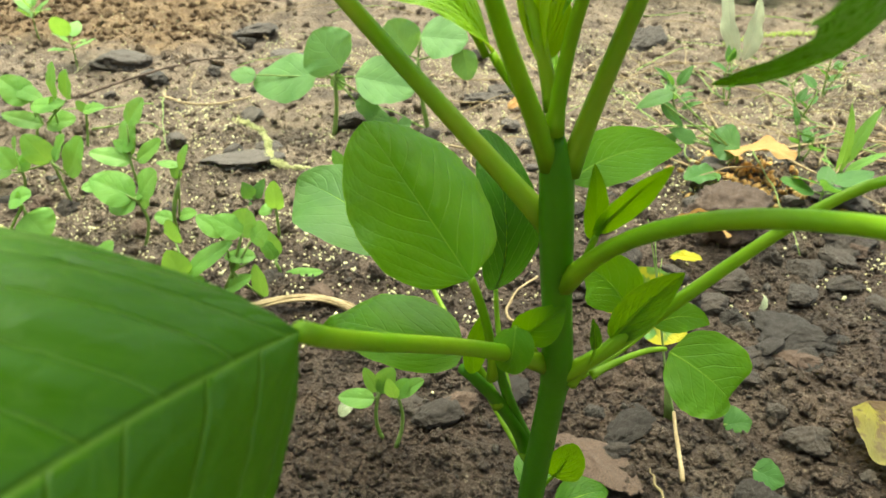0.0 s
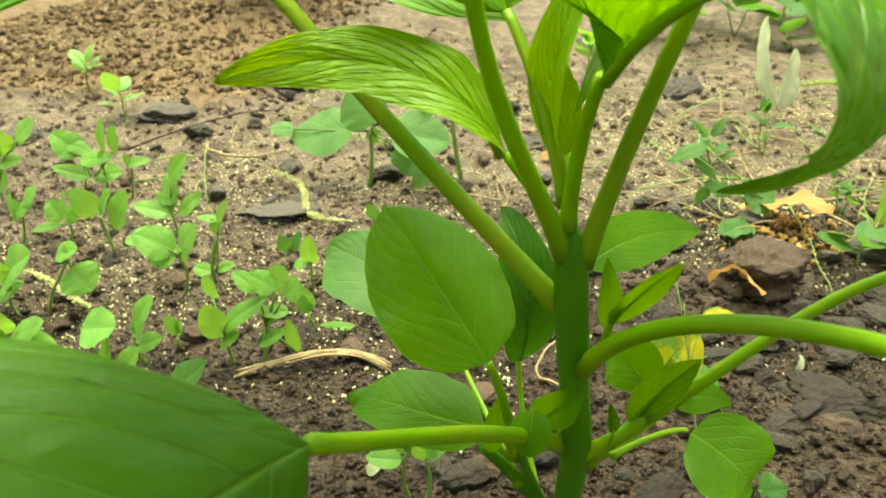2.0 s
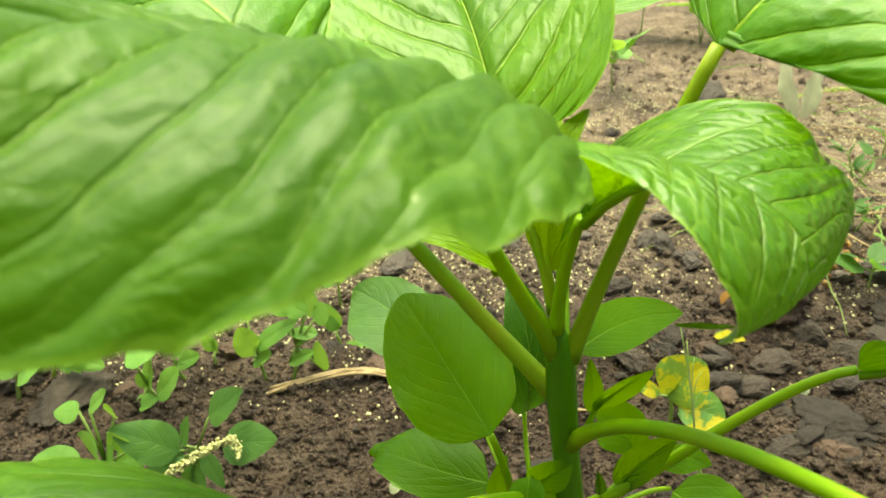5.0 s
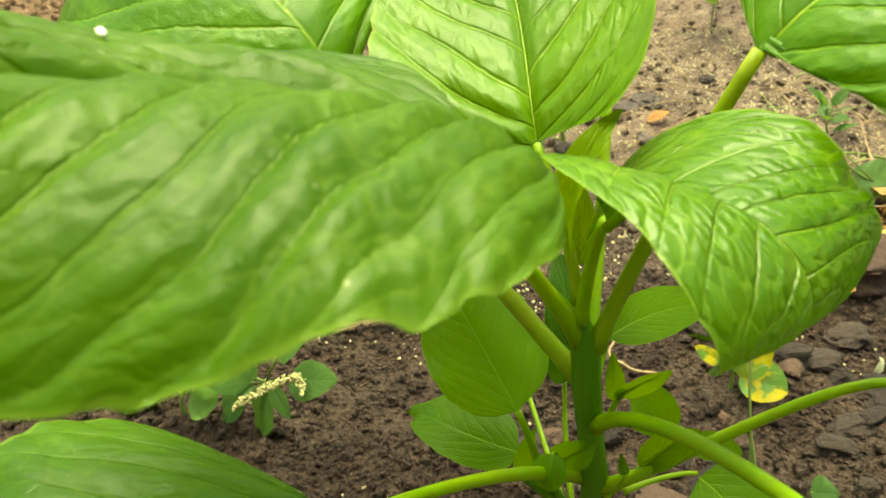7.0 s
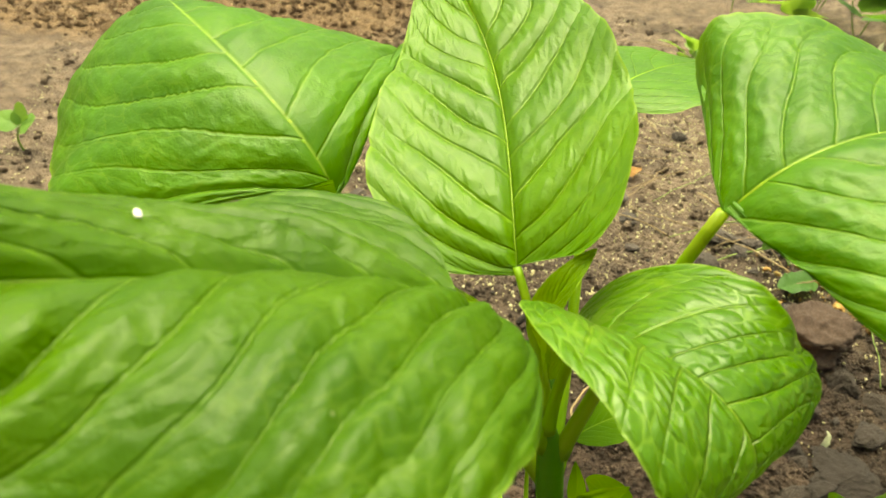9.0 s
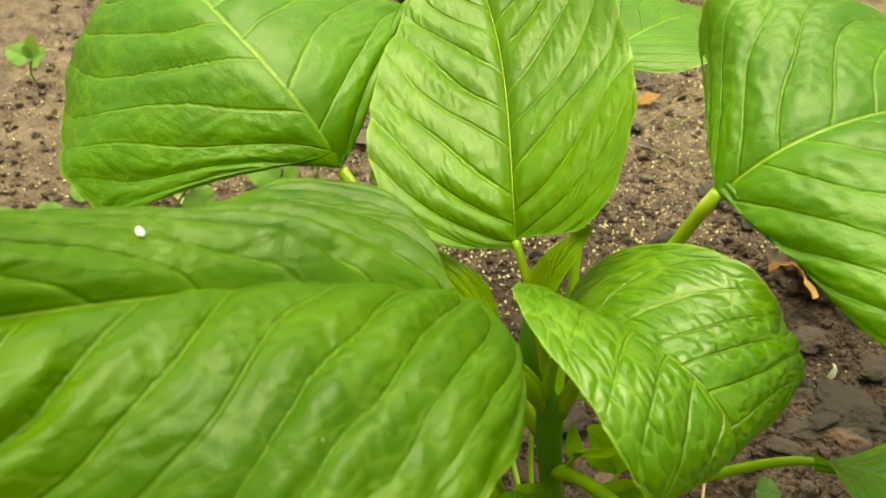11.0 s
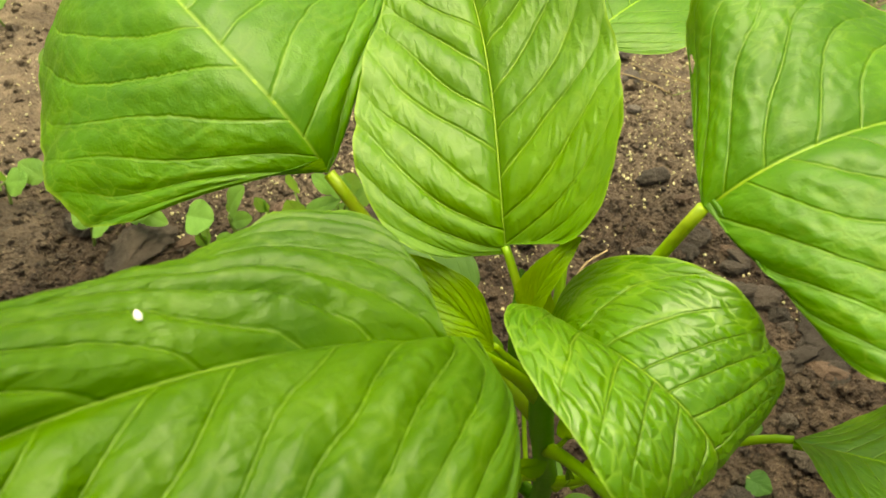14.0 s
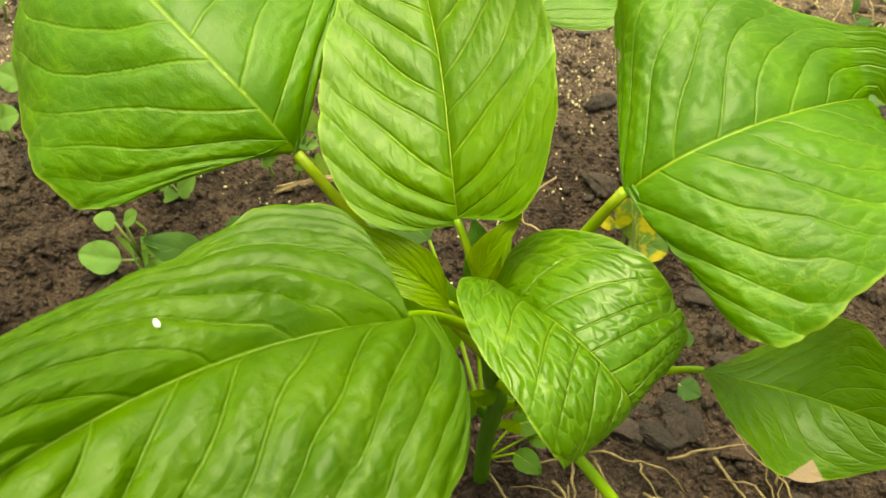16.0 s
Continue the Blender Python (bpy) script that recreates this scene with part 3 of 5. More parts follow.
plant_leaf([(0.118, 1.458, 1.484), (0.024, 1.516, 1.593), (-0.089, 1.585, 1.712), (-0.128, 1.634, 1.733)], 0.180, (0.526, -0.721, 0.452), (0.414, -0.827, 0.381), material=LEAF_LOW,
           label="oval green lower leaf", petiole=[(0.165, 1.52, 1.19), (0.17, 1.49, 1.28), (0.15, 1.46, 1.40), (0.118, 1.458, 1.484)], radii=(1.2, 0.9), veins=9, pleat=0.024, nu=50, nv=34, seed=11, fold=-5.8, cup=(-0.23, -0.82), cup1=(-0.26, -0.8), a=(0.63, 0.57), b=(0.68, 0.56), lobes=(0.8, 1.11))
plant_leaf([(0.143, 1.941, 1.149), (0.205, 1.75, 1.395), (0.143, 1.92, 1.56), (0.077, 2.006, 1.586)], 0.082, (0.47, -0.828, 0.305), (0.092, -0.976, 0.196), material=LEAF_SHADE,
           label="green leaf behind the stem, darkened for shade", petiole=[(0.26, 1.65, 0.82), (0.21, 1.72, 0.90), (0.15, 1.92, 1.00), (0.143, 1.941, 1.149)], radii=(1.1, 0.7), veins=8, pleat=0.014, seed=12, fold=3.1, a=(0.69, 0.62), b=(0.77, 0.74), lobes=(0.91, 1.06))
plant_leaf([(-0.153, 2.272, 1.063), (-0.423, 2.371, 1.21), (-0.514, 2.519, 1.134), (-0.595, 2.502, 1.184)], 0.161, (0.479, -0.538, 0.694), (0.309, -0.758, 0.575), material=LEAF_DOTTED,
           label="grey-green leaf with small dark dots", petiole=[(0.26, 1.62, 0.85), (0.15, 1.8, 0.85), (-0.02, 2.12, 0.95), (-0.153, 2.272, 1.063)], radii=(1.1, 0.7), seed=13, fold=5.2, a=(0.73, 0.59), b=(0.59, 0.6), lobes=(1.09, 0.89))
plant_leaf([(0.1, 1.551, 1.235), (-0.085, 1.521, 1.272), (-0.185, 1.573, 1.312), (-0.228, 1.602, 1.217)], 0.110, (0.239, -0.397, 0.886), (0.441, -0.344, 0.829), material=LEAF_LOW,
           label="small oval lower leaf", petiole=[(0.18, 1.55, 1.08), (0.16, 1.55, 1.14), (0.13, 1.55, 1.20), (0.1, 1.551, 1.235)], radii=(1.2, 0.8), veins=8, pleat=0.012, seed=14, cup=(0.06, -0.30), a=(0.58, 0.56), b=(0.61, 0.54), lobes=(0.74, 1.14))
plant_leaf([(0.218, 1.46, 1.342), (0.24, 1.45, 1.375), (0.275, 1.45, 1.41), (0.307, 1.46, 1.435)], 0.046, (0.3, -1, 0.4), material=LEAF_LOW, label="small leaf beside the stem", veins=6, seed=15, fold=8,
           petiole=[(0.27, 1.53, 1.22), (0.25, 1.49, 1.26), (0.22, 1.46, 1.3), (0.218, 1.46, 1.342)], radii=(0.7, 0.5), nu=24, nv=16)
plant_leaf([(0.21, 1.44, 1.39), (0.212, 1.41, 1.37), (0.207, 1.40, 1.33), (0.20, 1.40, 1.304)], 0.042, (0, -1, 0.5), material=LEAF_LOW, label="small round leaf beside the stem", veins=6, seed=16, fold=6, b=0.5,
           petiole=[(0.28, 1.53, 1.22), (0.25, 1.5, 1.3), (0.22, 1.46, 1.37), (0.21, 1.44, 1.39)], radii=(0.7, 0.5), nu=24, nv=16)
plant_leaf([(0.297, 1.60, 1.64), (0.36, 1.66, 1.68), (0.45, 1.74, 1.68), (0.545, 1.81, 1.64)], 0.062, (0.1, -0.75, 0.7), material=LEAF_LOW, label="oval leaf behind the stem", veins=9, seed=17, fold=5, nu=40, nv=26,
           petiole=[(0.28, 1.48, 1.5), (0.29, 1.53, 1.55), (0.29, 1.57, 1.6), (0.297, 1.60, 1.64)], radii=(0.9, 0.6))
plant_leaf([(0.347, 1.44, 1.613), (0.375, 1.41, 1.68), (0.41, 1.38, 1.74), (0.448, 1.36, 1.789)], 0.032, (0.4, -0.9, 0.3), material=LEAF_LOW, label="narrow side-shoot leaf", veins=8, seed=18, fold=14, nu=24, nv=16,
           petiole=[(0.31, 1.46, 1.50), (0.33, 1.45, 1.53), (0.335, 1.44, 1.57), (0.347, 1.44, 1.613)], radii=(1.0, 0.7))
plant_leaf([(0.337, 1.44, 1.60), (0.345, 1.42, 1.66), (0.338, 1.41, 1.71), (0.327, 1.41, 1.765)], 0.022, (0, -1, 0.2), material=LEAF_LOW, label="small pointed side-shoot leaf", veins=8, seed=19, fold=14, nu=24, nv=16)
plant_leaf([(0.458, 1.66, 1.30), (0.43, 1.67, 1.36), (0.39, 1.71, 1.38), (0.341, 1.74, 1.36)], 0.070, (0.1, -1, 0.3), material=LEAF_LOW, label="oval lower leaf", veins=7, seed=20, fold=5, nu=24, nv=16,
           petiole=[(0.35, 1.54, 1.2), (0.40, 1.58, 1.22), (0.44, 1.64, 1.25), (0.458, 1.66, 1.30)], radii=(0.8, 0.5))
plant_leaf([(0.411, 1.52, 1.318), (0.45, 1.51, 1.40), (0.49, 1.51, 1.46), (0.53, 1.50, 1.509)], 0.042, (-0.3, -1, 0.4), material=LEAF_YOUNG, label="light green side-shoot leaf", veins=7, seed=21, fold=16, nu=24, nv=16,
           petiole=[(0.34, 1.52, 1.19), (0.36, 1.52, 1.23), (0.39, 1.52, 1.28), (0.411, 1.52, 1.318)], radii=(1.1, 0.8))
plant_leaf([(0.52, 1.67, 1.26), (0.56, 1.68, 1.29), (0.61, 1.69, 1.29), (0.654, 1.70, 1.255)], 0.038, (0.1, -0.8, 0.7), material=LEAF_LOW, label="small leaf under the leaf stalk", veins=6, seed=25, fold=5, nu=24, nv=16,
           petiole=[(0.36, 1.54, 1.2), (0.42, 1.6, 1.2), (0.48, 1.65, 1.22), (0.52, 1.67, 1.26)], radii=(0.7, 0.5))
plant_leaf([(0.378, 1.50, 1.306), (0.376, 1.48, 1.34), (0.37, 1.48, 1.37), (0.363, 1.48, 1.399)], 0.014, (0.3, -1, 0.2), material=LEAF_DIMMED, label="tiny bud leaf", veins=5, seed=26, fold=20, nu=16, nv=10,
           petiole=[(0.34, 1.52, 1.2), (0.36, 1.51, 1.23), (0.375, 1.5, 1.27), (0.378, 1.50, 1.306)], radii=(0.6, 0.4))
plant_leaf([(0.126, 1.50, 1.213), (0.118, 1.49, 1.27), (0.128, 1.50, 1.33), (0.147, 1.52, 1.373)], 0.028, (0.4, -0.9, 0.2), material=LEAF_LOW, label="narrow upright lower leaf", veins=7, seed=27, fold=16, nu=24, nv=16)
on_plant("side_branch", stalk([(0.262, 1.66, 0.84), (0.225, 1.60, 0.99), (0.17, 1.54, 1.13), (0.10, 1.50, 1.225)], 2.0, 1.3, flare=0.5), STEM, "short green side branch")
on_plant("side_branch", stalk([(0.25, 1.64, 0.90), (0.22, 1.60, 1.02), (0.19, 1.56, 1.12), (0.175, 1.50, 1.26)], 1.6, 1.0, flare=0.4), STEM, "short green side branch")
plant_leaf([(0.555, 1.611, 1.234), (0.645, 1.564, 1.214), (0.681, 1.527, 1.183), (0.683, 1.543, 1.169)], 0.105, (0.147, -0.625, 0.749), (0.144, -0.628, 0.747), material=LEAF_LOW, label="round notched leaf", notch=0.5,
           petiole=[(0.38, 1.52, 1.22), (0.43, 1.55, 1.24), (0.5, 1.6, 1.25), (0.55, 1.628, 1.228)], radii=(0.8, 0.6), veins=6, seed=22, fold=1.7, cup=(0.12, 0.25), a=0.65, b=0.50, lobes=(1.01, 0.99))
plant_leaf([(0.33, 1.655, 0.76), (0.35, 1.64, 0.80), (0.365, 1.63, 0.86), (0.367, 1.63, 0.91)], 0.058, (0.1, -1, 0.4), material=LEAF_YOUNG, label="tiny low leaf", veins=6, seed=23, a=0.6, b=0.55, petiole=[(0.275, 1.66, 0.64), (0.29, 1.66, 0.68), (0.31, 1.66, 0.72), (0.33, 1.655, 0.76)], radii=(0.7, 0.5))
plant_leaf([(0.16, 2.20, 2.29), (0.24, 2.34, 2.35), (0.34, 2.51, 2.35), (0.44, 2.72, 2.29)], 0.24, (-0.1, -0.3, 0.9), fold=4, cup=(-0.2, -0.2), material=LEAF, label="green leaf at the back of the plant",
           petiole=[(0.27, 1.47, 1.62), (0.26, 1.65, 1.8), (0.2, 1.98, 2.10), (0.16, 2.20, 2.29)], radii=(1.8, 1.3), seed=24)

# low leaves round the foot of the stem
for k, (x, y, z, a, ln) in enumerate(((0.36, 1.80, 0.48, 0.4, 0.17), (0.40, 1.70, 0.44, -0.5, 0.15), (0.44, 1.78, 0.46, 0.1, 0.14), (0.28, 1.88, 0.45, 1.5, 0.17))):
    dx, dy = math.cos(a) * ln, math.sin(a) * ln
    plant_leaf([(x, y, z), (x + dx * 0.33, y + dy * 0.33, z + 0.03), (x + dx * 0.7, y + dy * 0.7, z + 0.04), (x + dx, y + dy, z + 0.02)], ln * 0.36, (0.1, -0.3, 1.0), material=LEAF_DIMMED, label="small low leaf at the foot of the stem",
               petiole=[(0.272, 1.69, 0.28), (0.272 + (x - 0.272) * 0.3, 1.69 + (y - 1.69) * 0.3, 0.36), (0.272 + (x - 0.272) * 0.7, 1.69 + (y - 1.69) * 0.7, z - 0.05), (x, y, z)], radii=(0.8, 0.5), veins=7, seed=60 + k, fold=6, nu=24, nv=16)


# ---- small plants round it ----
def ground_point(x, y, lift=0.0):
    """A place on the soil, from decimetres."""
    return Vector((x * 0.1, y * 0.1, ground_height(x * 0.1, y * 0.1) + lift))


def small_blade(base, tip, half, up, sag=0.12, fold=8.0, a=0.75, b=0.7, nu=12, nv=8, wavy=0.05, veins=5, pleat=0.02, seed=0):
    """A little leaf between two places in metres."""
    base, tip = Vector(base), Vector(tip)
    d = tip - base
    up = Vector(up)
    bend = up * d.length * sag
    pts = [base * 10, (base + d * 0.33 + bend) * 10, (base + d * 0.66 + bend) * 10, tip * 10]
    return blade([tuple(q) for q in pts], half * 10, up, None, fold, (-0.2, -0.2), veins, pleat, wavy, a, b, nu, nv, seed=seed, blister=0.0)


def herb(name, x, y, height, leaves, size, aspect, material, label, category, seed, lean=(0, 0), spread_h=0.5, round_leaf=True, stems=1, group=""):
    """A small herb: one or more thin stems with stalked leaves round the upper part."""
    rnd = random.Random(seed)
    foot = ground_point(x, y, -0.002)
    ob = thing(name, foot, label, category, group)
    h = height * 0.1
    for k in range(stems):
        away = rnd.uniform(0, 6.28)
        out = 0.0 if stems == 1 else 0.32 * h
        top = Vector((lean[0] * h + math.cos(away) * out, lean[1] * h + math.sin(away) * out, h * rnd.uniform(0.85, 1.05)))
        bend = Vector((rnd.uniform(-0.12, 0.12) * h, rnd.uniform(-0.12, 0.12) * h, 0))
        line = [Vector((0, 0, 0)), top * 0.35 + bend, top * 0.7 + bend * 0.6, top]
        bm = bmesh.new()
        us = [i / 7 for i in range(8)]
        tube(bm, [bezier(line, u) for u in us], [(0.0011 - 0.0004 * u) * (0.7 + 4 * height * 0.12) for u in us], 7)
        part("stem", bm, STALK, ob)
        count = leaves // stems
        for i in range(count):
            low = (i // 2) / max(1, (count - 1) // 2 + 1)
            u = 1.0 - spread_h * low * rnd.uniform(0.8, 1.1)
            at = bezier(line, max(u, 0.12))
            turn = away + (i % 2) * math.pi + (i // 2) * 1.45 + rnd.uniform(-0.35, 0.35)
            rise = rnd.uniform(0.05, 0.7) if i > 1 else rnd.uniform(0.2, 1.1)
            way = Vector((math.cos(turn) * math.cos(rise), math.sin(turn) * math.cos(rise), math.sin(rise)))
            length = size * 0.1 * rnd.uniform(0.7, 1.15)
            start = at + way * length * 0.22
            up = (Vector((0, 0, 1)) - way * way.z + Vector((rnd.uniform(-0.4, 0.4), rnd.uniform(-0.4, 0.4), 0))).normalized()
            leaf = part("leaf", small_blade(start, start + way * length, length * aspect * rnd.uniform(0.85, 1.1), up, sag=rnd.uniform(-0.02, 0.16),
                                            fold=rnd.uniform(2, 16), a=0.78 if round_leaf else 0.62, b=0.62 if round_leaf else 0.8, seed=seed * 13 + i), material, ob)
            bm = bmesh.new()
            tube(bm, [at, at.lerp(start, 0.5) + up * 0.0004, start], [0.0006, 0.0005, 0.0004], 5)
            part("leaf_stalk", bm, STALK, leaf)
    return ob


def leafy(name, foot, label, category, leaves, material, crown=None, stem_r=1.0, round_leaf=True, group="", up=(0, -0.35, 1.0), stem_material=STALK, seed=0, fold=7.0):
    """A little plant with leaves given by base and tip (decimetres, with height over the soil) and half width."""
    base = ground_point(foot[0], foot[1], -0.001)
    ob = thing(name, base, label, category, group)
    crown = ground_point(crown[0], crown[1], crown[2] * 0.1) - base if crown else Vector((0, 0, 0.01))
    bm = bmesh.new()
    us = [i / 8 for i in range(9)]
    bend = Vector((0.12 * crown.z, -0.06 * crown.z, 0))
    tube(bm, [crown * u + bend * math.sin(math.pi * u) for u in us], [stem_r * 0.001 * (1.15 - 0.3 * u) for u in us], 8)
    part("stem", bm, stem_material, ob)
    for i, (b0, t0, half) in enumerate(leaves):
        b1, t1 = ground_point(b0[0], b0[1], b0[2] * 0.1) - base, ground_point(t0[0], t0[1], t0[2] * 0.1) - base
        d = (t1 - b1).normalized()
        n = Vector(up) - d * d.dot(Vector(up))
        leaf = part("leaf", small_blade(b1, t1, half * 0.1, n.normalized(), 0.08, fold, 0.78 if round_leaf else 0.62, 0.52 if round_leaf else 0.72, 20, 14, 0.05, 6, 0.02, seed * 7 + i), material, ob)
        bm = bmesh.new()
        tube(bm, [crown, crown.lerp(b1, 0.5) + Vector((0, 0, 0.001)), b1], [0.0007, 0.0006, 0.0005], 6)
        part("leaf_stalk", bm, STALK, leaf)
    return ob


def young_plant(x, y, crown, leaves, name="seedling", label="green seedling with oval seed leaves on a pale stalk", category="seedling", material=LEAF_SEED, group="seedlings in the bed", stem_r=1.0):
    """A little plant: a stalk from its foot to the crown and leaves from base to tip, across and up from the foot in centimetres, with half widths."""
    rnd = random.Random(round(x * 131 + y * 57))
    ob = thing(name, ground_point(x, y, -0.001), label, category, group)
    top = Vector((crown[0], rnd.uniform(-0.25, 0.25), crown[1])) * 0.01
    bend = Vector((rnd.uniform(-0.12, 0.12), rnd.uniform(-0.1, 0.1), 0)) * top.length
    us = [i / 8 for i in range(9)]
    bm = bmesh.new()
    tube(bm, [top * u + bend * math.sin(math.pi * u) for u in us], [stem_r * 0.001 * (1.2 - 0.4 * u) for u in us], 8)
    part("stem", bm, STALK, ob)
    if name == "seedling":
        a = rnd.uniform(0.6, 2.5)
        ln = rnd.uniform(0.9, 1.4)
        leaves = leaves + [(crown[0], crown[1] + 0.1, crown[0] + math.cos(a) * ln, crown[1] + 0.1 + math.sin(a) * ln, ln * 0.24)]
    for i, (bx, bz, tx, tz, half) in enumerate(leaves):
        ln = math.hypot(tx - bx, tz - bz)
        y0 = rnd.uniform(-0.2, 0.2)
        base, tip = Vector((bx, y0, bz)) * 0.01, Vector((tx, y0 - ln * rnd.uniform(-0.15, 0.3), tz)) * 0.01
        d = (tip - base).normalized()
        n = Vector((rnd.uniform(-0.25, 0.25), -0.62, 0.78))
        n = (n - d * d.dot(n)).normalized()
        leaf = part("leaf", small_blade(base, tip, half * 0.0142, n, rnd.uniform(-0.04, 0.1), rnd.uniform(2, 14), 0.64 if material is LEAF_WEED else 0.74, 0.74 if material is LEAF_WEED else 0.56, 18, 12, 0.05, 5, 0.015, i + round(x * 7)), material, ob)
        bm = bmesh.new()
        tube(bm, [top * 0.97, top.lerp(base, 0.5) - Vector((0, 0, 0.0006)), base], [0.0008, 0.0007, 0.0006], 6)
        part("leaf_stalk", bm, STALK, leaf)
    return ob


young_plant(-3.73, 4.49, (0.63, 2.63), [(-0.02, 2.35, 0.85, 4.45, 0.68), (1.24, 3.71, 2.83, 4.88, 0.53), (-0.07, 2.49, 2.07, 3.68, 0.53)])
young_plant(-3.03, 3.56, (-0.25, 1.82), [(-0.34, 2.81, 2.49, 4.78, 0.93), (-0.67, 2.38, -0.52, 4.47, 0.77), (-1.23, 1.24, 0.79, 2.39, 0.45)])
young_plant(-2.75, 3.06, (0.85, 1.60), [(1.09, 1.81, 4.29, 3.65, 0.59), (1.85, 2.01, 4.01, 1.52, 0.44), (0.72, 1.51, 2.17, 0.75, 0.29), (0.79, 1.96, 0.61, 3.81, 0.66)])
young_plant(-2.93, 3.68, (2.37, 4.05), [(2.56, 3.59, 3.94, 2.32, 0.90), (1.66, 4.30, 3.45, 4.98, 0.49), (2.40, 2.38, 1.12, 2.02, 0.37)])
young_plant(-3.47, 4.65, (0.60, 1.92), [(-0.17, 1.91, -1.12, 3.40, 0.58), (0.58, 2.20, 1.55, 4.85, 0.68), (0.26, 2.09, 1.77, 3.12, 0.53), (2.76, 2.59, 1.74, 4.86, 0.68), (-0.34, 1.66, -2.77, 1.01, 0.29)])
young_plant(-3.03, 4.55, (-0.51, 3.12), [(0.39, 2.09, 1.95, 4.97, 0.83), (-0.44, 3.22, 1.31, 5.28, 0.55)])
young_plant(-3.87, 5.46, (0.42, 3.16), [(0.44, 3.26, -1.44, 5.30, 0.87), (-0.90, 4.72, 1.63, 3.52, 0.49), (1.12, 1.44, -1.84, 2.43, 0.54)])
young_plant(-3.59, 5.38, (0.25, 3.11), [(0.43, 4.28, 1.22, 7.18, 0.69), (1.33, 4.12, 1.87, 6.49, 0.69), (-1.94, 3.46, 1.68, 4.09, 0.53), (-0.97, 1.98, 1.67, 2.43, 0.69)])
young_plant(-3.32, 5.30, (0.57, 2.87), [(0.41, 3.05, 2.44, 3.55, 0.36)])
young_plant(-2.63, 4.79, (-0.19, 2.44), [(-0.98, 2.67, 0.47, 4.98, 0.86), (-0.12, 1.84, -2.91, 2.59, 0.50), (0.27, 1.96, 2.34, 3.56, 0.55), (0.19, 4.65, 1.66, 6.57, 0.55), (-0.31, 2.29, 0.62, 4.04, 0.36)])
young_plant(-2.20, 4.02, (0.16, 3.48), [(0.00, 3.46, -2.44, 4.74, 0.79), (0.16, 3.48, -1.84, 2.65, 0.67), (0.28, 3.24, 2.35, 5.72, 0.79), (-1.77, 4.30, -3.16, 4.04, 0.36)])
young_plant(-2.06, 4.21, (0.68, 3.70), [(0.93, 4.54, 1.79, 6.28, 0.24), (0.84, 4.70, -0.48, 4.93, 0.20), (0.17, 1.07, 1.54, 1.49, 0.32), (-0.20, 0.82, -1.58, 1.01, 0.36)])
young_plant(-1.54, 3.36, (-0.27, 1.81), [(-0.69, 4.19, -0.64, 5.71, 0.44), (-0.54, 1.82, -0.71, 4.30, 0.54), (-0.31, 2.40, 2.57, 4.61, 0.44), (-0.70, 1.23, 0.74, 2.26, 0.40)])
young_plant(-1.38, 3.38, (0.55, 2.63), [(0.44, 4.77, -0.93, 5.79, 0.37), (1.42, 4.89, 0.05, 5.88, 0.47), (1.22, 4.60, 1.68, 6.22, 0.57), (1.85, 4.55, 2.80, 5.64, 0.47), (1.89, 3.49, 0.19, 3.39, 0.30), (2.12, 1.17, 2.00, 3.29, 0.37), (-0.00, 1.49, 1.83, 2.69, 0.33)])
young_plant(-1.35, 4.15, (0.03, 2.27), [(0.01, 2.06, 0.32, 4.38, 0.41), (-0.16, 2.25, -1.12, 1.88, 0.30)])
young_plant(-1.21, 3.74, (-0.11, 1.03), [(-0.09, 1.19, -0.82, 2.95, 0.42), (0.13, -0.11, 2.69, 0.57, 0.28)])
young_plant(-2.08, 2.98, (0.20, 1.39), [(-0.27, 4.12, 1.88, 4.62, 0.77), (0.84, 3.56, -0.46, 0.31, 0.57), (0.89, 1.26, 2.57, 3.16, 0.60), (-0.85, 0.11, 1.10, 1.18, 0.34)])
young_plant(-2.04, 3.30, (-0.39, 1.81), [(-0.27, 2.06, 1.42, 4.72, 0.60), (-0.29, 1.29, 1.40, 2.09, 0.42)])
young_plant(-1.91, 3.43, (0.17, 1.12), [(0.16, 1.04, 0.20, 2.20, 0.18)])
young_plant(-4.39, 5.13, (0.90, 3.61), [(1.14, 4.01, 0.90, 6.61, 1.10), (2.59, 5.34, 4.60, 7.08, 0.72), (-0.27, 1.22, 0.99, 3.21, 1.10), (0.66, 3.35, 3.01, 3.96, 0.44)])
young_plant(-4.14, 4.24, (0.67, 2.54), [(0.58, 2.31, -0.60, 3.56, 0.79), (0.73, 2.32, 2.79, 3.99, 0.79), (0.67, 2.54, 1.62, 4.56, 0.64)])
young_plant(-3.45, 3.50, (0.81, 2.32), [(0.74, 2.11, -1.05, 2.75, 0.76), (0.85, 2.20, 3.19, 3.51, 0.76), (0.81, 2.32, 1.36, 4.12, 0.59)])
young_plant(-2.82, 2.86, (0.78, 2.28), [(0.71, 2.10, -0.74, 2.82, 0.65), (0.82, 2.22, 2.82, 3.22, 0.65), (0.75, 2.21, 1.22, 4.07, 0.51)])
young_plant(-1.45, 5.83, (0.38, 5.15), [(-0.89, 5.42, -6.41, 4.21, 1.58), (1.02, 5.81, -0.88, 8.73, 1.72), (2.13, 5.23, 6.99, 4.26, 1.58), (-6.08, 4.96, -8.06, 5.02, 0.57), (0.38, 5.24, 0.84, 3.89, 0.43), (2.59, 3.73, 3.53, 1.99, 0.67), (2.53, 2.56, 4.81, 1.48, 0.57)], "weed", "leafy weed with broad round pale green leaves", "weed", LEAF_BROAD, "", 1.8)
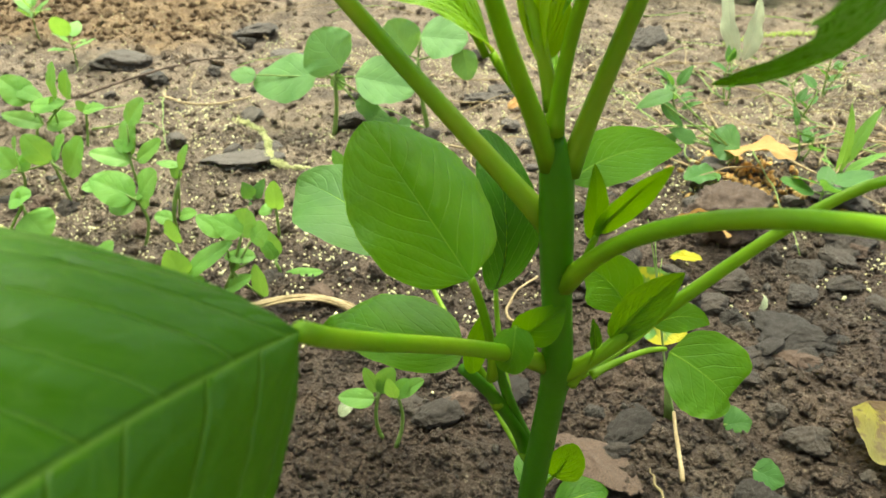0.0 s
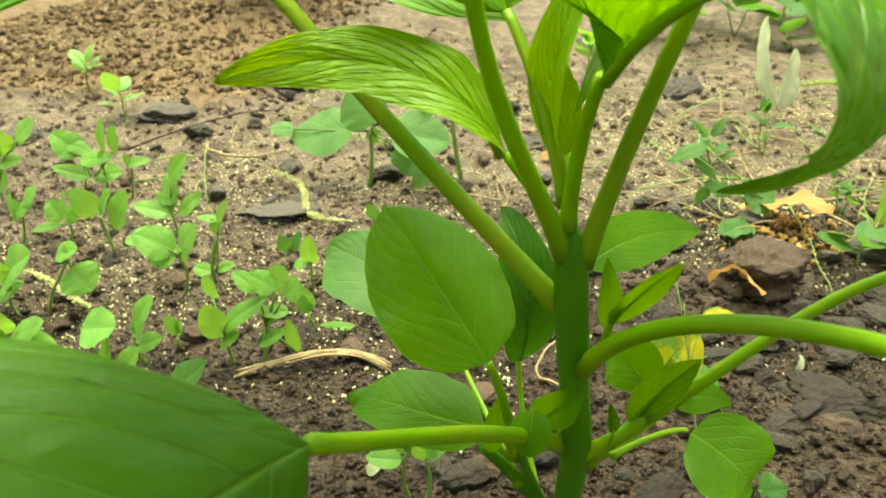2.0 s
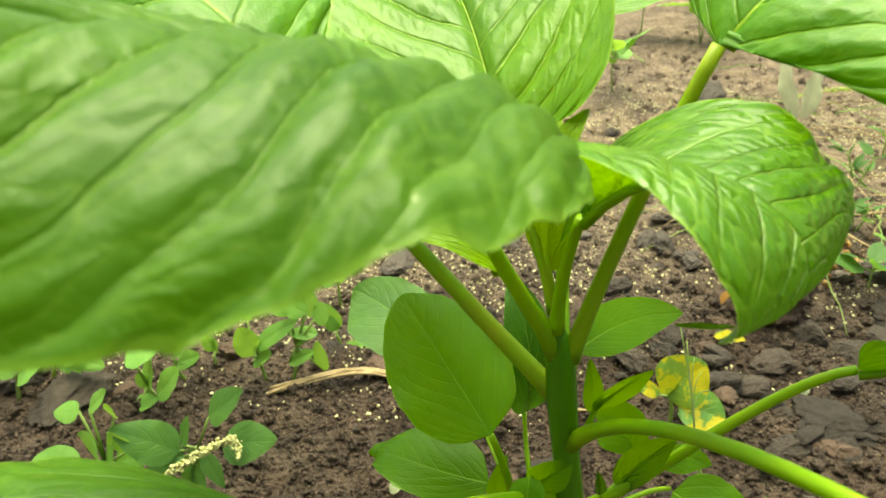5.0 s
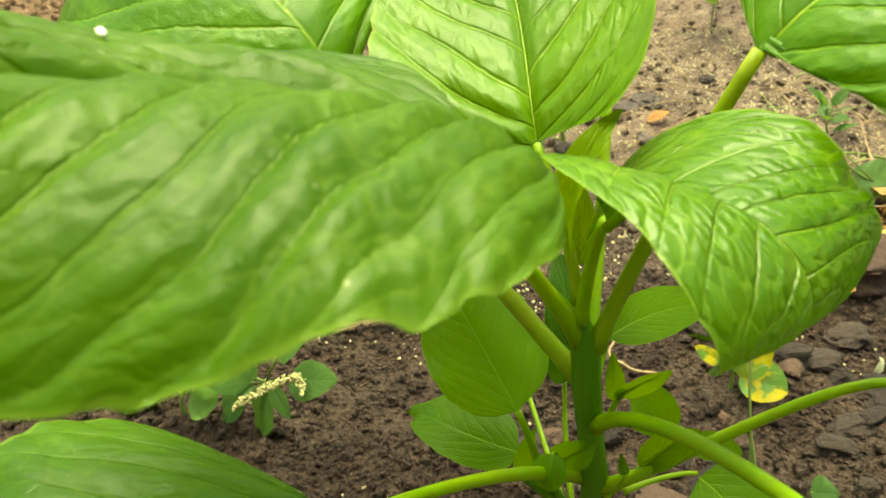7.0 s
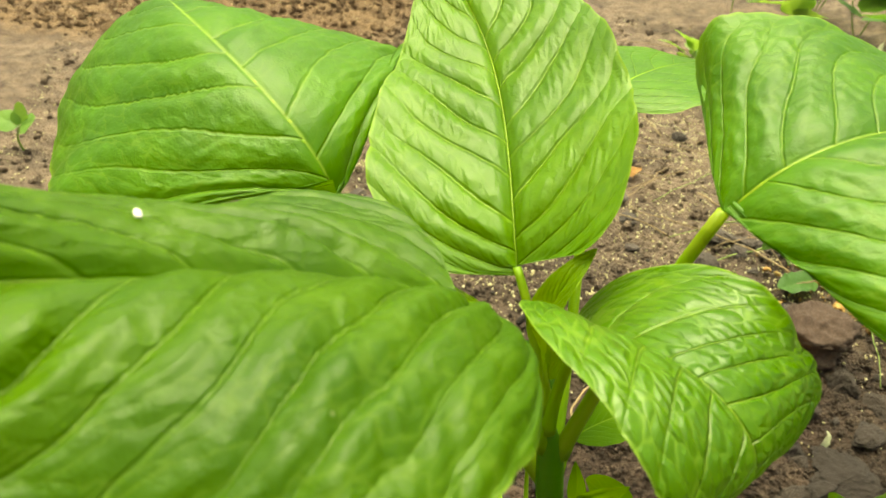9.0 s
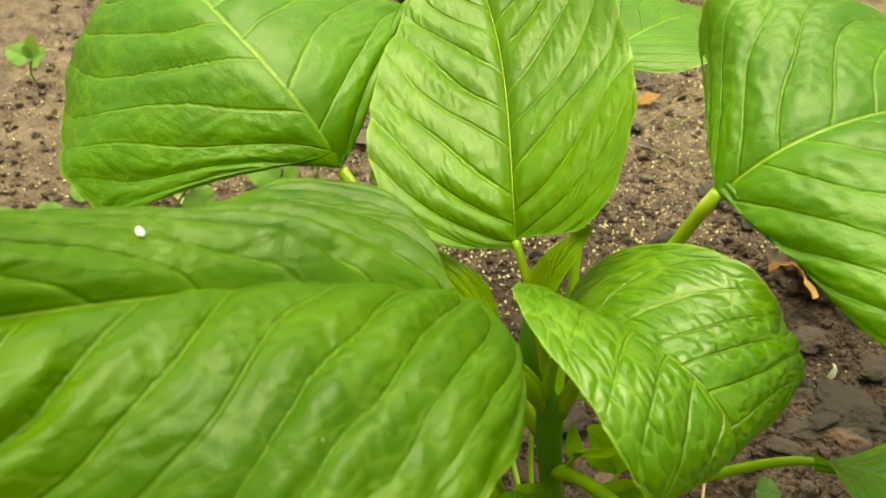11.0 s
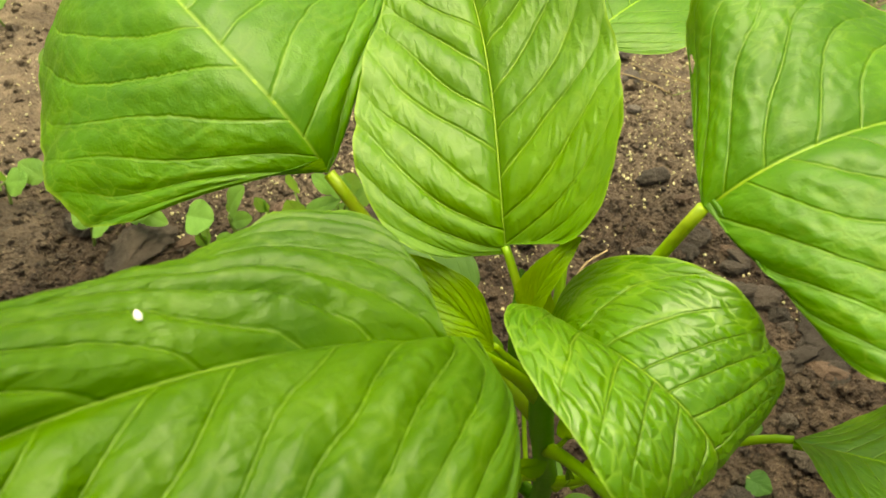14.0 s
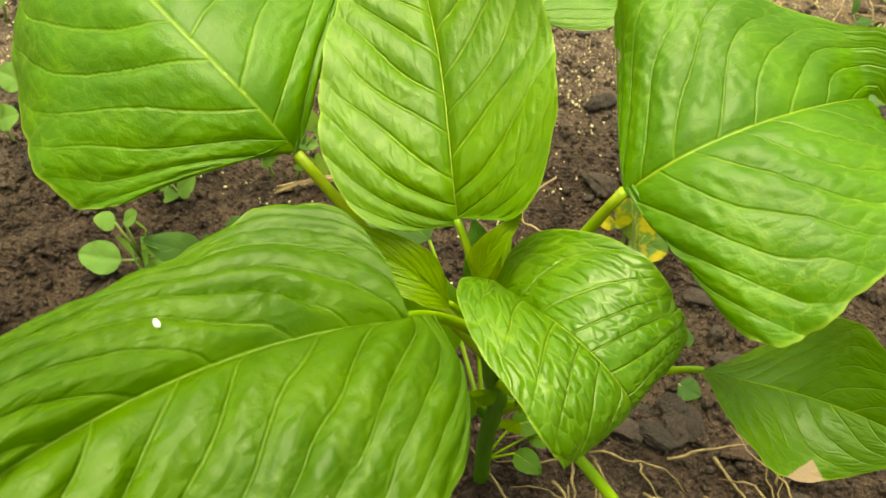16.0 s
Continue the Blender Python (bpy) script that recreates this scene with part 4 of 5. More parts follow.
young_plant(-0.69, 6.08, (-0.88, 6.45), [(-1.43, 6.66, -3.09, 9.49, 1.26), (-0.62, 8.26, 3.21, 8.05, 1.45), (2.77, 7.27, 3.27, 4.87, 0.78)], "weed", "leafy weed with broad round pale green leaves", "weed", LEAF_BROAD, "", 1.8)
young_plant(1.68, 5.49, (-0.10, 1.36), [(0.00, 1.90, -2.29, 2.56, 1.09), (-5.27, 5.70, -7.83, 4.63, 0.45), (-6.03, 4.98, -4.11, 3.07, 0.36), (-3.06, 2.24, -5.21, 3.10, 0.45), (-4.68, 2.59, -5.48, 1.37, 0.32), (-2.59, -2.26, 0.13, -0.82, 0.91)], "weed", "half wilted weed with veined leaves among dry stems", "weed", LEAF_WEED, "", 1.2)
young_plant(0.76, 3.35, (-0.21, 1.84), [(-0.45, 1.73, 1.33, 4.08, 1.02), (0.26, 1.55, 2.59, 1.15, 0.79), (-0.68, 1.76, -2.06, 2.49, 0.29), (-0.13, 1.85, -0.61, 3.57, 0.38)], "weed", "weed with half yellowed green leaves", "weed", LEAF_TWO, "", 1.0)
young_plant(-1.14, 5.10, (0.07, 1.19), [(-0.38, 1.16, -0.95, 2.53, 0.35), (0.08, 1.43, 0.48, 2.39, 0.35), (0.51, 1.22, 1.40, 1.52, 0.26), (0.06, 1.10, -0.76, 0.66, 0.26)], "weed", "tiny creeping weed with grey-green leaves", "weed", LEAF_WEED, "", 0.7)
young_plant(-1.70, 4.64, (0.05, 0.46), [(-0.10, 0.22, -0.51, 1.55, 0.37), (0.11, 0.24, 0.91, 1.65, 0.37), (0.00, 0.00, -1.00, -0.08, 0.29), (0.23, -0.67, 1.05, -1.07, 0.37)], "weed", "tiny creeping weed with grey-green leaves", "weed", LEAF_WEED, "", 0.7)
young_plant(-0.95, 5.88, (-0.08, 0.77), [(-0.23, 0.66, -1.01, 2.01, 0.77), (0.27, 1.05, 1.50, 1.89, 0.58)], "weed", "leafy weed with broad round pale green leaves", "weed", LEAF_BROAD, "", 1.8)
young_plant(1.19, 2.82, (-0.14, 0.48), [(-0.65, 0.25, 0.45, 0.72, 0.55)], "weed", "tiny creeping weed with grey-green leaves", "weed", LEAF_WEED, "", 0.7)
young_plant(1.29, 2.48, (-0.38, 0.26), [(-1.31, 0.59, -0.03, 0.15, 0.46)], "weed", "tiny creeping weed with grey-green leaves", "weed", LEAF_WEED, "", 0.7)
young_plant(-0.33, 2.49, (-0.09, 2.63), [(-0.27, 2.31, -1.81, 2.27, 0.30), (-0.18, 2.62, -0.66, 3.88, 0.20), (-0.09, 2.63, 0.37, 3.85, 0.20)], "seedling", "slender seedling with narrow pale leaves", "seedling", LEAF_SEED, "seedlings in the bed", 0.8)
young_plant(-0.27, 2.44, (0.10, 2.78), [(0.15, 2.93, 1.30, 4.06, 0.24), (0.09, 2.92, -0.11, 4.04, 0.20)], "seedling", "slender seedling with narrow pale leaves", "seedling", LEAF_SEED, "seedlings in the bed", 0.8)

young_plant(-1.46, 2.44, (0.26, 3.49), [(-0.52, 3.34, -3.28, 5.03, 0.72), (1.25, 5.49, 3.34, 7.45, 0.55), (1.89, 4.33, 4.75, 5.21, 0.70), (-0.30, 3.10, -2.30, 3.05, 0.42), (0.55, 3.20, 1.60, 1.70, 0.30), (0.23, 2.59, -0.71, -0.40, 0.76), (-0.88, 2.37, -3.33, 0.27, 0.76), (-0.43, 3.71, 0.37, 5.63, 0.34)], "weed", "dark green weed with pointed leaves under a dry flower spike", "weed", LEAF_WEED, "", 1.4)
young_plant(-1.93, 2.37, (0.45, 2.17), [(0.17, 2.29, 0.71, 4.41, 0.86), (-0.99, 1.62, -3.61, 1.73, 0.70), (0.66, 1.81, 2.44, 1.81, 0.83), (0.55, 2.60, 1.75, 4.10, 0.62), (0.95, 2.20, 2.85, 2.90, 0.52), (0.46, 5.42, 1.77, 6.75, 0.32), (-0.12, 5.22, -1.84, 4.68, 0.38), (1.60, 5.08, 1.70, 6.09, 0.32), (1.99, 3.30, 1.73, 4.70, 0.41)], "weed", "low green weed with round leaves on soil", "weed", LEAF_SEED, "", 1.1)
young_plant(-3.62, 3.02, (0.2, 1.9), [(0.1, 1.9, -1.9, 2.6, 0.70), (0.3, 1.9, 2.2, 2.5, 0.70), (0.2, 1.9, 0.9, 3.6, 0.5)])
young_plant(-3.30, 3.12, (-0.2, 2.3), [(-0.3, 2.2, -2.0, 3.2, 0.62), (-0.1, 2.3, 1.7, 3.1, 0.62)])
young_plant(-5.42, 5.00, (0.3, 2.6), [(0.2, 2.6, -2.2, 3.4, 0.80), (0.4, 2.6, 2.6, 3.6, 0.80), (0.3, 2.6, 0.7, 4.9, 0.6)])
leafy("weed", (2.36, 5.38), "bright green weed with narrow notched leaves", "weed",
      [((2.36, 5.4, 0.1), (2.30, 5.35, 0.62), 0.05), ((2.38, 5.4, 0.2), (2.52, 5.4, 0.6), 0.05), ((2.40, 5.4, 0.12), (2.60, 5.3, 0.30), 0.05), ((2.34, 5.4, 0.12), (2.18, 5.3, 0.26), 0.04)],
      LEAF_SEED, (2.36, 5.4, 0.14), 1.1, False, seed=55)

herb("weed", 1.45, 6.70, 0.30, 10, 0.22, 0.24, LEAF_WEED, "trailing weed with narrow leaves among dry stems", "weed", 211, round_leaf=False, stems=2, spread_h=0.9)
herb("weed", 2.40, 6.60, 0.34, 12, 0.17, 0.24, LEAF_WEED, "trailing weed with narrow leaves among dry stems", "weed", 212, round_leaf=False, stems=3, spread_h=0.9)
herb("weed", 1.95, 7.2, 0.40, 10, 0.18, 0.22, LEAF_WEED, "trailing weed with narrow leaves among dry stems", "weed", 232, round_leaf=False, stems=2, spread_h=0.9)
herb("weed", 2.85, 7.4, 0.40, 10, 0.18, 0.22, LEAF_WEED, "trailing weed with narrow leaves among dry stems", "weed", 233, round_leaf=False, stems=2, spread_h=0.9)
herb("weed", 2.2, 5.75, 0.22, 8, 0.16, 0.30, LEAF_WEED, "trailing weed with narrow leaves among dry stems", "weed", 234, round_leaf=False, stems=2, spread_h=0.9)
herb("weed", 2.10, 4.90, 0.22, 6, 0.24, 0.36, LEAF_WEED, "low weed with blue-green leaves", "weed", 214)
herb("weed", 0.35, 9.40, 0.55, 8, 0.40, 0.36, LEAF_SEED, "green weed with lobed leaves", "weed", 215, round_leaf=False)
herb("weed", 0.70, 12.6, 0.9, 10, 0.5, 0.42, LEAF_TWO, "weed with half yellowed leaves", "weed", 216)
herb("weed", -4.9, 12.4, 0.9, 9, 0.8, 0.46, LEAF_TWO, "yellowing weed at the edge of the bed", "weed", 217)
herb("weed", 3.9, 13.5, 0.8, 10, 0.6, 0.36, LEAF_WEED, "dark green leafy weed at the back", "weed", 218, round_leaf=False)
herb("weed", 5.0, 11.5, 0.8, 10, 0.5, 0.30, LEAF_WEED, "dark green leafy weed at the back", "weed", 219, round_leaf=False)
herb("weed", -5.6, 8.2, 0.4, 7, 0.26, 0.30, LEAF_SEED, "small weed with pale green leaves", "weed", 220)
herb("weed", -4.6, 7.3, 0.34, 6, 0.26, 0.30, LEAF_SEED, "small weed with pale green leaves", "weed", 221)


BACK = [(1.6, 12.2, 0.7), (2.6, 13.0, 0.8), (3.2, 11.9, 0.6), (4.4, 12.6, 0.8), (5.6, 13.2, 0.8), (6.4, 12.2, 0.7), (2.0, 14.0, 0.9), (3.6, 14.4, 0.9)]
for i, (x, y, h) in enumerate(BACK):
    herb("weed", x, y, h, 10, 0.55 + 0.1 * (i % 3), 0.36, LEAF_WEED if i % 3 else LEAF_SEED, "leafy green weed at the back of the bed", "weed", 260 + i, round_leaf=i % 2 == 0, stems=2, spread_h=0.85)


# ---- stones ----
def stone_mesh(seed, cuts=13):
    """An angular pebble about one unit across."""
    rnd = random.Random(seed)
    bm = bmesh.new()
    bmesh.ops.create_icosphere(bm, subdivisions=5, radius=0.5)
    planes = []
    for _ in range(cuts):
        n = Vector((rnd.gauss(0, 1), rnd.gauss(0, 1), rnd.gauss(0, 1))).normalized()
        planes.append((n, rnd.uniform(0.24, 0.40)))
    for v in bm.verts:
        for n, d in planes:
            over = v.co.dot(n) - d
            if over > 0:
                v.co -= n * over * 0.98
        v.co += v.co.normalized() * (0.07 * noise.noise(v.co * 4 + Vector((seed, 0, 0))) + 0.06 * noise.noise(v.co * 10) + 0.06 * abs(noise.noise(v.co * 21)) + 0.035 * noise.noise(v.co * 46))
    me = bpy.data.meshes.new("stone")
    bm.to_mesh(me)
    bm.free()
    for poly in me.polygons:
        poly.use_smooth = True
    return me


STONE_SHAPES = []
for i in range(9):
    me = stone_mesh(300 + i)
    me.materials.append(STONE if i < 6 else STONE_RED)
    STONE_SHAPES.append(me)
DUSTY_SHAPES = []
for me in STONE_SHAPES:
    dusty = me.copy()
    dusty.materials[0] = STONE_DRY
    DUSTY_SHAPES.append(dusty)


def stone(x, y, size, flat=0.55, turn=0.0, shape=0, label="dark grey angular stone lying on soil", sink=0.30, stretch=1.3):
    """size: its length in decimetres."""
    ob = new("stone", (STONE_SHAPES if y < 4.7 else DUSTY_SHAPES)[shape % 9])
    s = size * 0.1
    ob.scale = (s * stretch, s, s * flat)
    ob.rotation_euler = (random.Random(turn).uniform(-0.2, 0.2), random.Random(turn + 1).uniform(-0.2, 0.2), turn)
    ob.location = ground_point(x, y, s * flat * (0.42 - sink))
    return tagged(ob, label, "stone", "stones on the soil")


stone(1.37, 4.50, 0.56, 0.80, 0.4, 6, "large reddish brown rock half sunk in soil", 0.16, 1.2)
stone(1.85, 4.18, 0.24, 0.5, 1.1, 0)
stone(2.06, 4.36, 0.22, 0.6, 2.1, 1)
stone(2.02, 4.08, 0.20, 0.6, 0.3, 2)
stone(2.2, 4.62, 0.34, 0.5, 0.9, 3)
stone(1.20, 3.74, 0.24, 0.4, 0.2, 4)
stone(1.60, 3.50, 0.46, 0.28, 2.6, 0, "flat dark grey stone slab in soil")
stone(1.57, 3.26, 0.17, 0.7, 1.3, 1)
stone(1.33, 3.28, 0.22, 0.5, 0.7, 2, sink=0.38)
stone(1.36, 3.95, 0.20, 0.5, 0.1, 3)
stone(1.05, 3.98, 0.16, 0.6, 2.2, 5)
stone(1.72, 3.85, 0.22, 0.5, 1.2, 5)
stone(-2.93, 3.02, 0.28, 0.9, 0.5, 1, "grey stone lying among seedlings")
stone(-2.55, 2.95, 0.42, 0.4, 1.5, 2)
stone(-1.14, 4.78, 0.26, 0.8, 1.7, 4)
stone(-0.06, 2.72, 0.17, 0.8, 0.4, 7, "small rusty brown stone on soil")
stone(-0.27, 2.70, 0.15, 0.8, 1.9, 3)
stone(0.72, 2.72, 0.22, 0.5, 0.9, 5, sink=0.42)
stone(0.55, 2.50, 0.42, 0.30, 2.2, 8, "flat brown stone slab beside the plant", 0.40)
stone(0.17, 2.92, 0.22, 0.5, 0.8, 4)
stone(-2.08, 5.25, 0.62, 0.20, 0.3, 6, "flat brown stone half covered with husks", 0.26)
stone(-1.35, 6.0, 0.30, 0.6, 1.2, 7)
stone(1.40, 9.40, 0.46, 0.75, 0.9, 1, "pale grey stone at the back of the bed")
stone(2.30, 5.10, 0.40, 0.6, 0.3, 8)
stone(2.9, 5.05, 0.5, 0.5, 1.0, 2)
stone(-0.35, 6.9, 0.34, 0.5, 0.8, 7)
stone(-0.10, 7.2, 0.36, 0.5, 1.8, 0)
stone(-4.2, 7.4, 0.55, 0.5, 0.8, 6)
stone(-3.6, 7.0, 0.36, 0.6, 1.8, 8)
stone(-3.2, 8.9, 0.5, 0.4, 0.4, 2)
stone(-2.6, 8.1, 0.42, 0.4, 2.4, 7)
stone(-5.3, 6.6, 0.5, 0.5, 1.4, 8)
rnd = random.Random(77)
for i in range(120):
    right = rnd.random() < 0.66
    x = rnd.uniform(0.45, 2.7) if right else rnd.uniform(-4.4, 0.6)
    y = rnd.uniform(1.9, 5.8) if right else rnd.uniform(2.0, 8.5)
    stone(x, y, rnd.uniform(0.06, 0.19) * (1 if y < 5 else 1.3), rnd.uniform(0.45, 0.85), rnd.uniform(0, 6), rnd.randrange(9), "small angular stone pressed into soil", rnd.uniform(0.1, 0.3), rnd.uniform(1.0, 1.5))


# ---- scattered grains, each kind one mesh ----
def scatter(name, count, places, sizes, shapes, material, label, category, seed, sink=0.2):
    """Many tiny bodies in one mesh. shapes: lists of unit points and faces."""
    rnd = random.Random(seed)
    verts, faces = [], []
    for _ in range(count):
        x, y = places(rnd)
        s = sizes(rnd) * 0.001
        pts, quads = rnd.choice(shapes)
        rot = Euler((rnd.uniform(0, 6.28), rnd.uniform(0, 6.28), rnd.uniform(0, 6.28))).to_matrix()
        at = Vector((x * 0.1, y * 0.1, ground_height(x * 0.1, y * 0.1) + s * (0.5 - sink)))
        base = len(verts)
        verts.extend((at + rot @ (p * s))[:] for p in pts)
        faces.extend(tuple(base + k for k in f) for f in quads)
    me = bpy.data.meshes.new(name)
    me.from_pydata(verts, [], faces)
    me.polygons.foreach_set("use_smooth", [True] * len(me.polygons))
    me.materials.append(material)
    return tagged(new(name, me), label, category, kind="stuff")


def lumps(seed, count, level, rough, squash=1.0):
    out = []
    for k in range(count):
        bm = bmesh.new()
        bmesh.ops.create_icosphere(bm, subdivisions=level, radius=0.5)
        for v in bm.verts:
            v.co *= 1 + rough * noise.noise(v.co * 3.1 + Vector((seed + k * 7.3, 0, 0)))
            v.co.z *= squash
        bm.verts.ensure_lookup_table()
        bm.verts.index_update()
        out.append(([v.co.copy() for v in bm.verts], [tuple(v.index for v in f.verts) for f in bm.faces]))
        bm.free()
    return out


def over_bed(rnd):
    y = 1.6 + 11.0 * rnd.random() ** 1.5
    return rnd.uniform(-1.0, 1.0) * (1.7 + 0.70 * y) - 0.5, y


def husk_bed(rnd):
    if rnd.random() < 0.55:
        for _ in range(12):
            x, y = rnd.uniform(-3.0, 3.4), rnd.uniform(3.6, 9.8)
            if noise.noise(Vector((x * 0.8, y * 0.8, 2.0))) + 0.35 > rnd.uniform(0.0, 0.8):
                break
        return x, y
    for _ in range(20):
        x, y = over_bed(rnd)
        thick = noise.noise(Vector((x * 0.55, y * 0.55, 9.0))) + 0.45 * noise.noise(Vector((x * 2.2, y * 2.2, 4.0)))
        bias = -0.5 if y < 3.1 else 0.28 if x < 0.2 or y > 5 else -0.12
        if thick + bias > rnd.uniform(0.0, 0.55):
            return x, y
    return x, y


def front_bed(rnd):
    y = 1.6 + 4.2 * rnd.random() ** 1.2
    return rnd.uniform(-1.0, 1.0) * (1.2 + 0.6 * y) - 0.3, y


scatter("soil_crumbs", 16000, over_bed, lambda r: 1.2 + 5.5 * r.random() ** 4, lumps(1, 6, 2, 1.2), SOIL, "loose brown soil crumbs and clods", "soil crumbs", 5, sink=0.25)
scatter("soil_grains", 36000, front_bed, lambda r: 0.7 + 1.8 * r.random() ** 2, lumps(8, 6, 1, 1.2), SOIL, "fine dark soil grains", "soil crumbs", 25, sink=0.1)
def back_bed(rnd):
    y = rnd.uniform(3.6, 13.0)
    return rnd.uniform(-1.0, 1.0) * (1.2 + 0.6 * y) - 0.4, y


scatter("soil_clods", 900, back_bed, lambda r: 2.2 + 9.0 * r.random() ** 5, lumps(4, 8, 2, 1.1, 0.8), SOIL, "rough brown clods of loose soil", "soil clods", 15, sink=0.2)
def heap_bed(rnd):
    return rnd.uniform(-10.0, -3.4), rnd.uniform(8.3, 15.0)


scatter("heap_crumbs", 3500, heap_bed, lambda r: 3.0 + 9.0 * r.random() ** 3, lumps(6, 8, 2, 1.1, 0.8), SOIL, "loose crumbs of the brown soil heap", "soil crumbs", 16, sink=0.3)
scatter("gravel", 900, over_bed, lambda r: 1.2 + 4.0 * r.random() ** 3, lumps(2, 6, 1, 0.9, 0.7), STONE, "tiny dark grey gravel in the soil", "gravel", 6)
scatter("husks", 17000, husk_bed, lambda r: 1.0 + 1.7 * r.random() ** 2, lumps(3, 5, 1, 0.5, 0.6), CRUMB, "pale fallen flower husks strewn on soil", "husks", 7, sink=0.1)


def rot_bed(rnd):
    return 1.75 + rnd.gauss(0, 0.22), 5.25 + rnd.gauss(0, 0.2)


scatter("leaf_bits", 260, rot_bed, lambda r: 1.5 + 5.0 * r.random() ** 2, lumps(11, 6, 2, 1.2, 0.35), ORANGE, "orange crumbled bits of rotted leaves", "leaf bits", 17, sink=-0.1)


# ---- dry plant pieces ----
def strand(name, points, r0, r1, material, label, category, sides=7, steps=18, squash=1.0, group="", curl=0.0, seed=0):
    """A dry stem on a curve. Points in decimetres with their height over the soil."""
    rnd = random.Random(seed)
    p = [ground_point(x, y, z * 0.1) for x, y, z in points]
    foot = p[0].copy()
    us = [i / steps for i in range(steps + 1)]
    line = []
    for u in us:
        q = bezier(p, u) - foot
        q += Vector((noise.noise(Vector((u * 5, seed, 1))), noise.noise(Vector((u * 5, seed, 2))), 0.4 * noise.noise(Vector((u * 5, seed, 3))))) * curl
        floor = ground_height(q.x + foot.x, q.y + foot.y) - foot.z + r0 * 0.0006
        q.z = max(q.z, floor)
        line.append(q)
    bm = bmesh.new()
    tube(bm, line, [(r0 + (r1 - r0) * u) * 0.001 * (1 + 0.15 * rnd.uniform(-1, 1)) for u in us], sides, squash)
    ob = part(name, bm, material)
    ob.location = foot
    return tagged(ob, label, category, group)


# the split straw stalk beside the seedlings: a bundle of fibres
stick = thing("dry_stalk", ground_point(-1.44, 3.22), "split tan dry stalk lying on soil", "dry stalk")
for k in range(12):
    r = random.Random(k)
    ends = [Vector((-0.144, 0.322, 0.002)), Vector((-0.119, 0.338, 0.006)), Vector((-0.092, 0.354, 0.011)), Vector((-0.067, 0.343, 0.001))]
    ends = [e + Vector((r.uniform(-1, 1) * 0.0030, r.uniform(-1, 1) * 0.0034, r.uniform(0, 1) * 0.0025)) for e in ends]
    bm = bmesh.new()
    us = [i / 16 for i in range(17)]
    tube(bm, [bezier(ends, u) - Vector(stick.location) + Vector((0, 0, ground_point(-1.1, 3.4).z)) for u in us], [0.0007 * (0.8 + 0.4 * math.sin(u * 9 + k)) for u in us], 6)
    part("fibre", bm, STRAW, stick)


def spike(points, material, label, r=2.4, seed=0, grains=420):
    """A fuzzy flower spike: a thin axis set with many small grains."""
    rnd = random.Random(seed)
    p = [ground_point(x, y, z * 0.1) for x, y, z in points]
    ob = thing("flower_spike", p[0], label, "flower spike")
    us = [i / 20 for i in range(21)]

    def lying(u):
        q = bezier(p, u)
        return Vector((q.x, q.y, max(q.z, ground_height(q.x, q.y) + r * 0.0007))) - p[0]

    bm = bmesh.new()
    tube(bm, [lying(u) for u in us], [0.0006] * 21, 5)
    part("axis", bm, STRAW, ob)
    shapes = lumps(seed + 9, 4, 1, 0.6)
    verts, faces = [], []
    for _ in range(grains):
        u = rnd.random()
        way = Vector((rnd.gauss(0, 1), rnd.gauss(0, 1), rnd.gauss(0, 1))).normalized()
        fat = r * 0.001 * (0.55 + 0.6 * abs(math.sin(u * 17 + seed))) * min(1, 6 * (1 - u) + 0.2)
        at = lying(u) + way * fat * rnd.uniform(0.3, 1.0) + Vector((0, 0, fat * 0.5))
        s = rnd.uniform(0.0009, 0.0018)
        pts, fs = rnd.choice(shapes)
        base = len(verts)
        verts.extend((at + q * s)[:] for q in pts)
        faces.extend(tuple(base + k for k in f) for f in fs)
    me = bpy.data.meshes.new("fuzz")
    me.from_pydata(verts, [], faces)
    me.materials.append(material)
    fl = tagged(new("fuzz", me), kind="stuff")
    fl.parent = ob
    return ob


spike([(-2.30, 5.85, 0.03), (-1.70, 5.75, 0.04), (-2.00, 4.95, 0.03), (-1.38, 5.10, 0.03)], SPIKE, "pale dry fallen flower spike on soil", 3.4, 1, 1100)
spike([(-3.30, 4.00, 0.03), (-3.05, 3.95, 0.04), (-2.85, 3.78, 0.03), (-2.60, 3.70, 0.03)], SPIKE, "pale dry fallen flower spike on soil", 2.8, 2, 700)
spike([(-1.38, 2.13, 0.47), (-1.26, 2.31, 0.50), (-1.17, 2.47, 0.54), (-1.13, 2.31, 0.47)], SPIKE, "pale dry flower spike resting on a weed", 2.4, 3, 420)
spike([(2.25, 9.05, 0.15), (2.7, 9.3, 0.2), (3.1, 9.3, 0.2), (3.7, 9.5, 0.15)], SPIKE_GREEN, "yellow-green fallen flower spike on soil", 3.6, 4, 600)

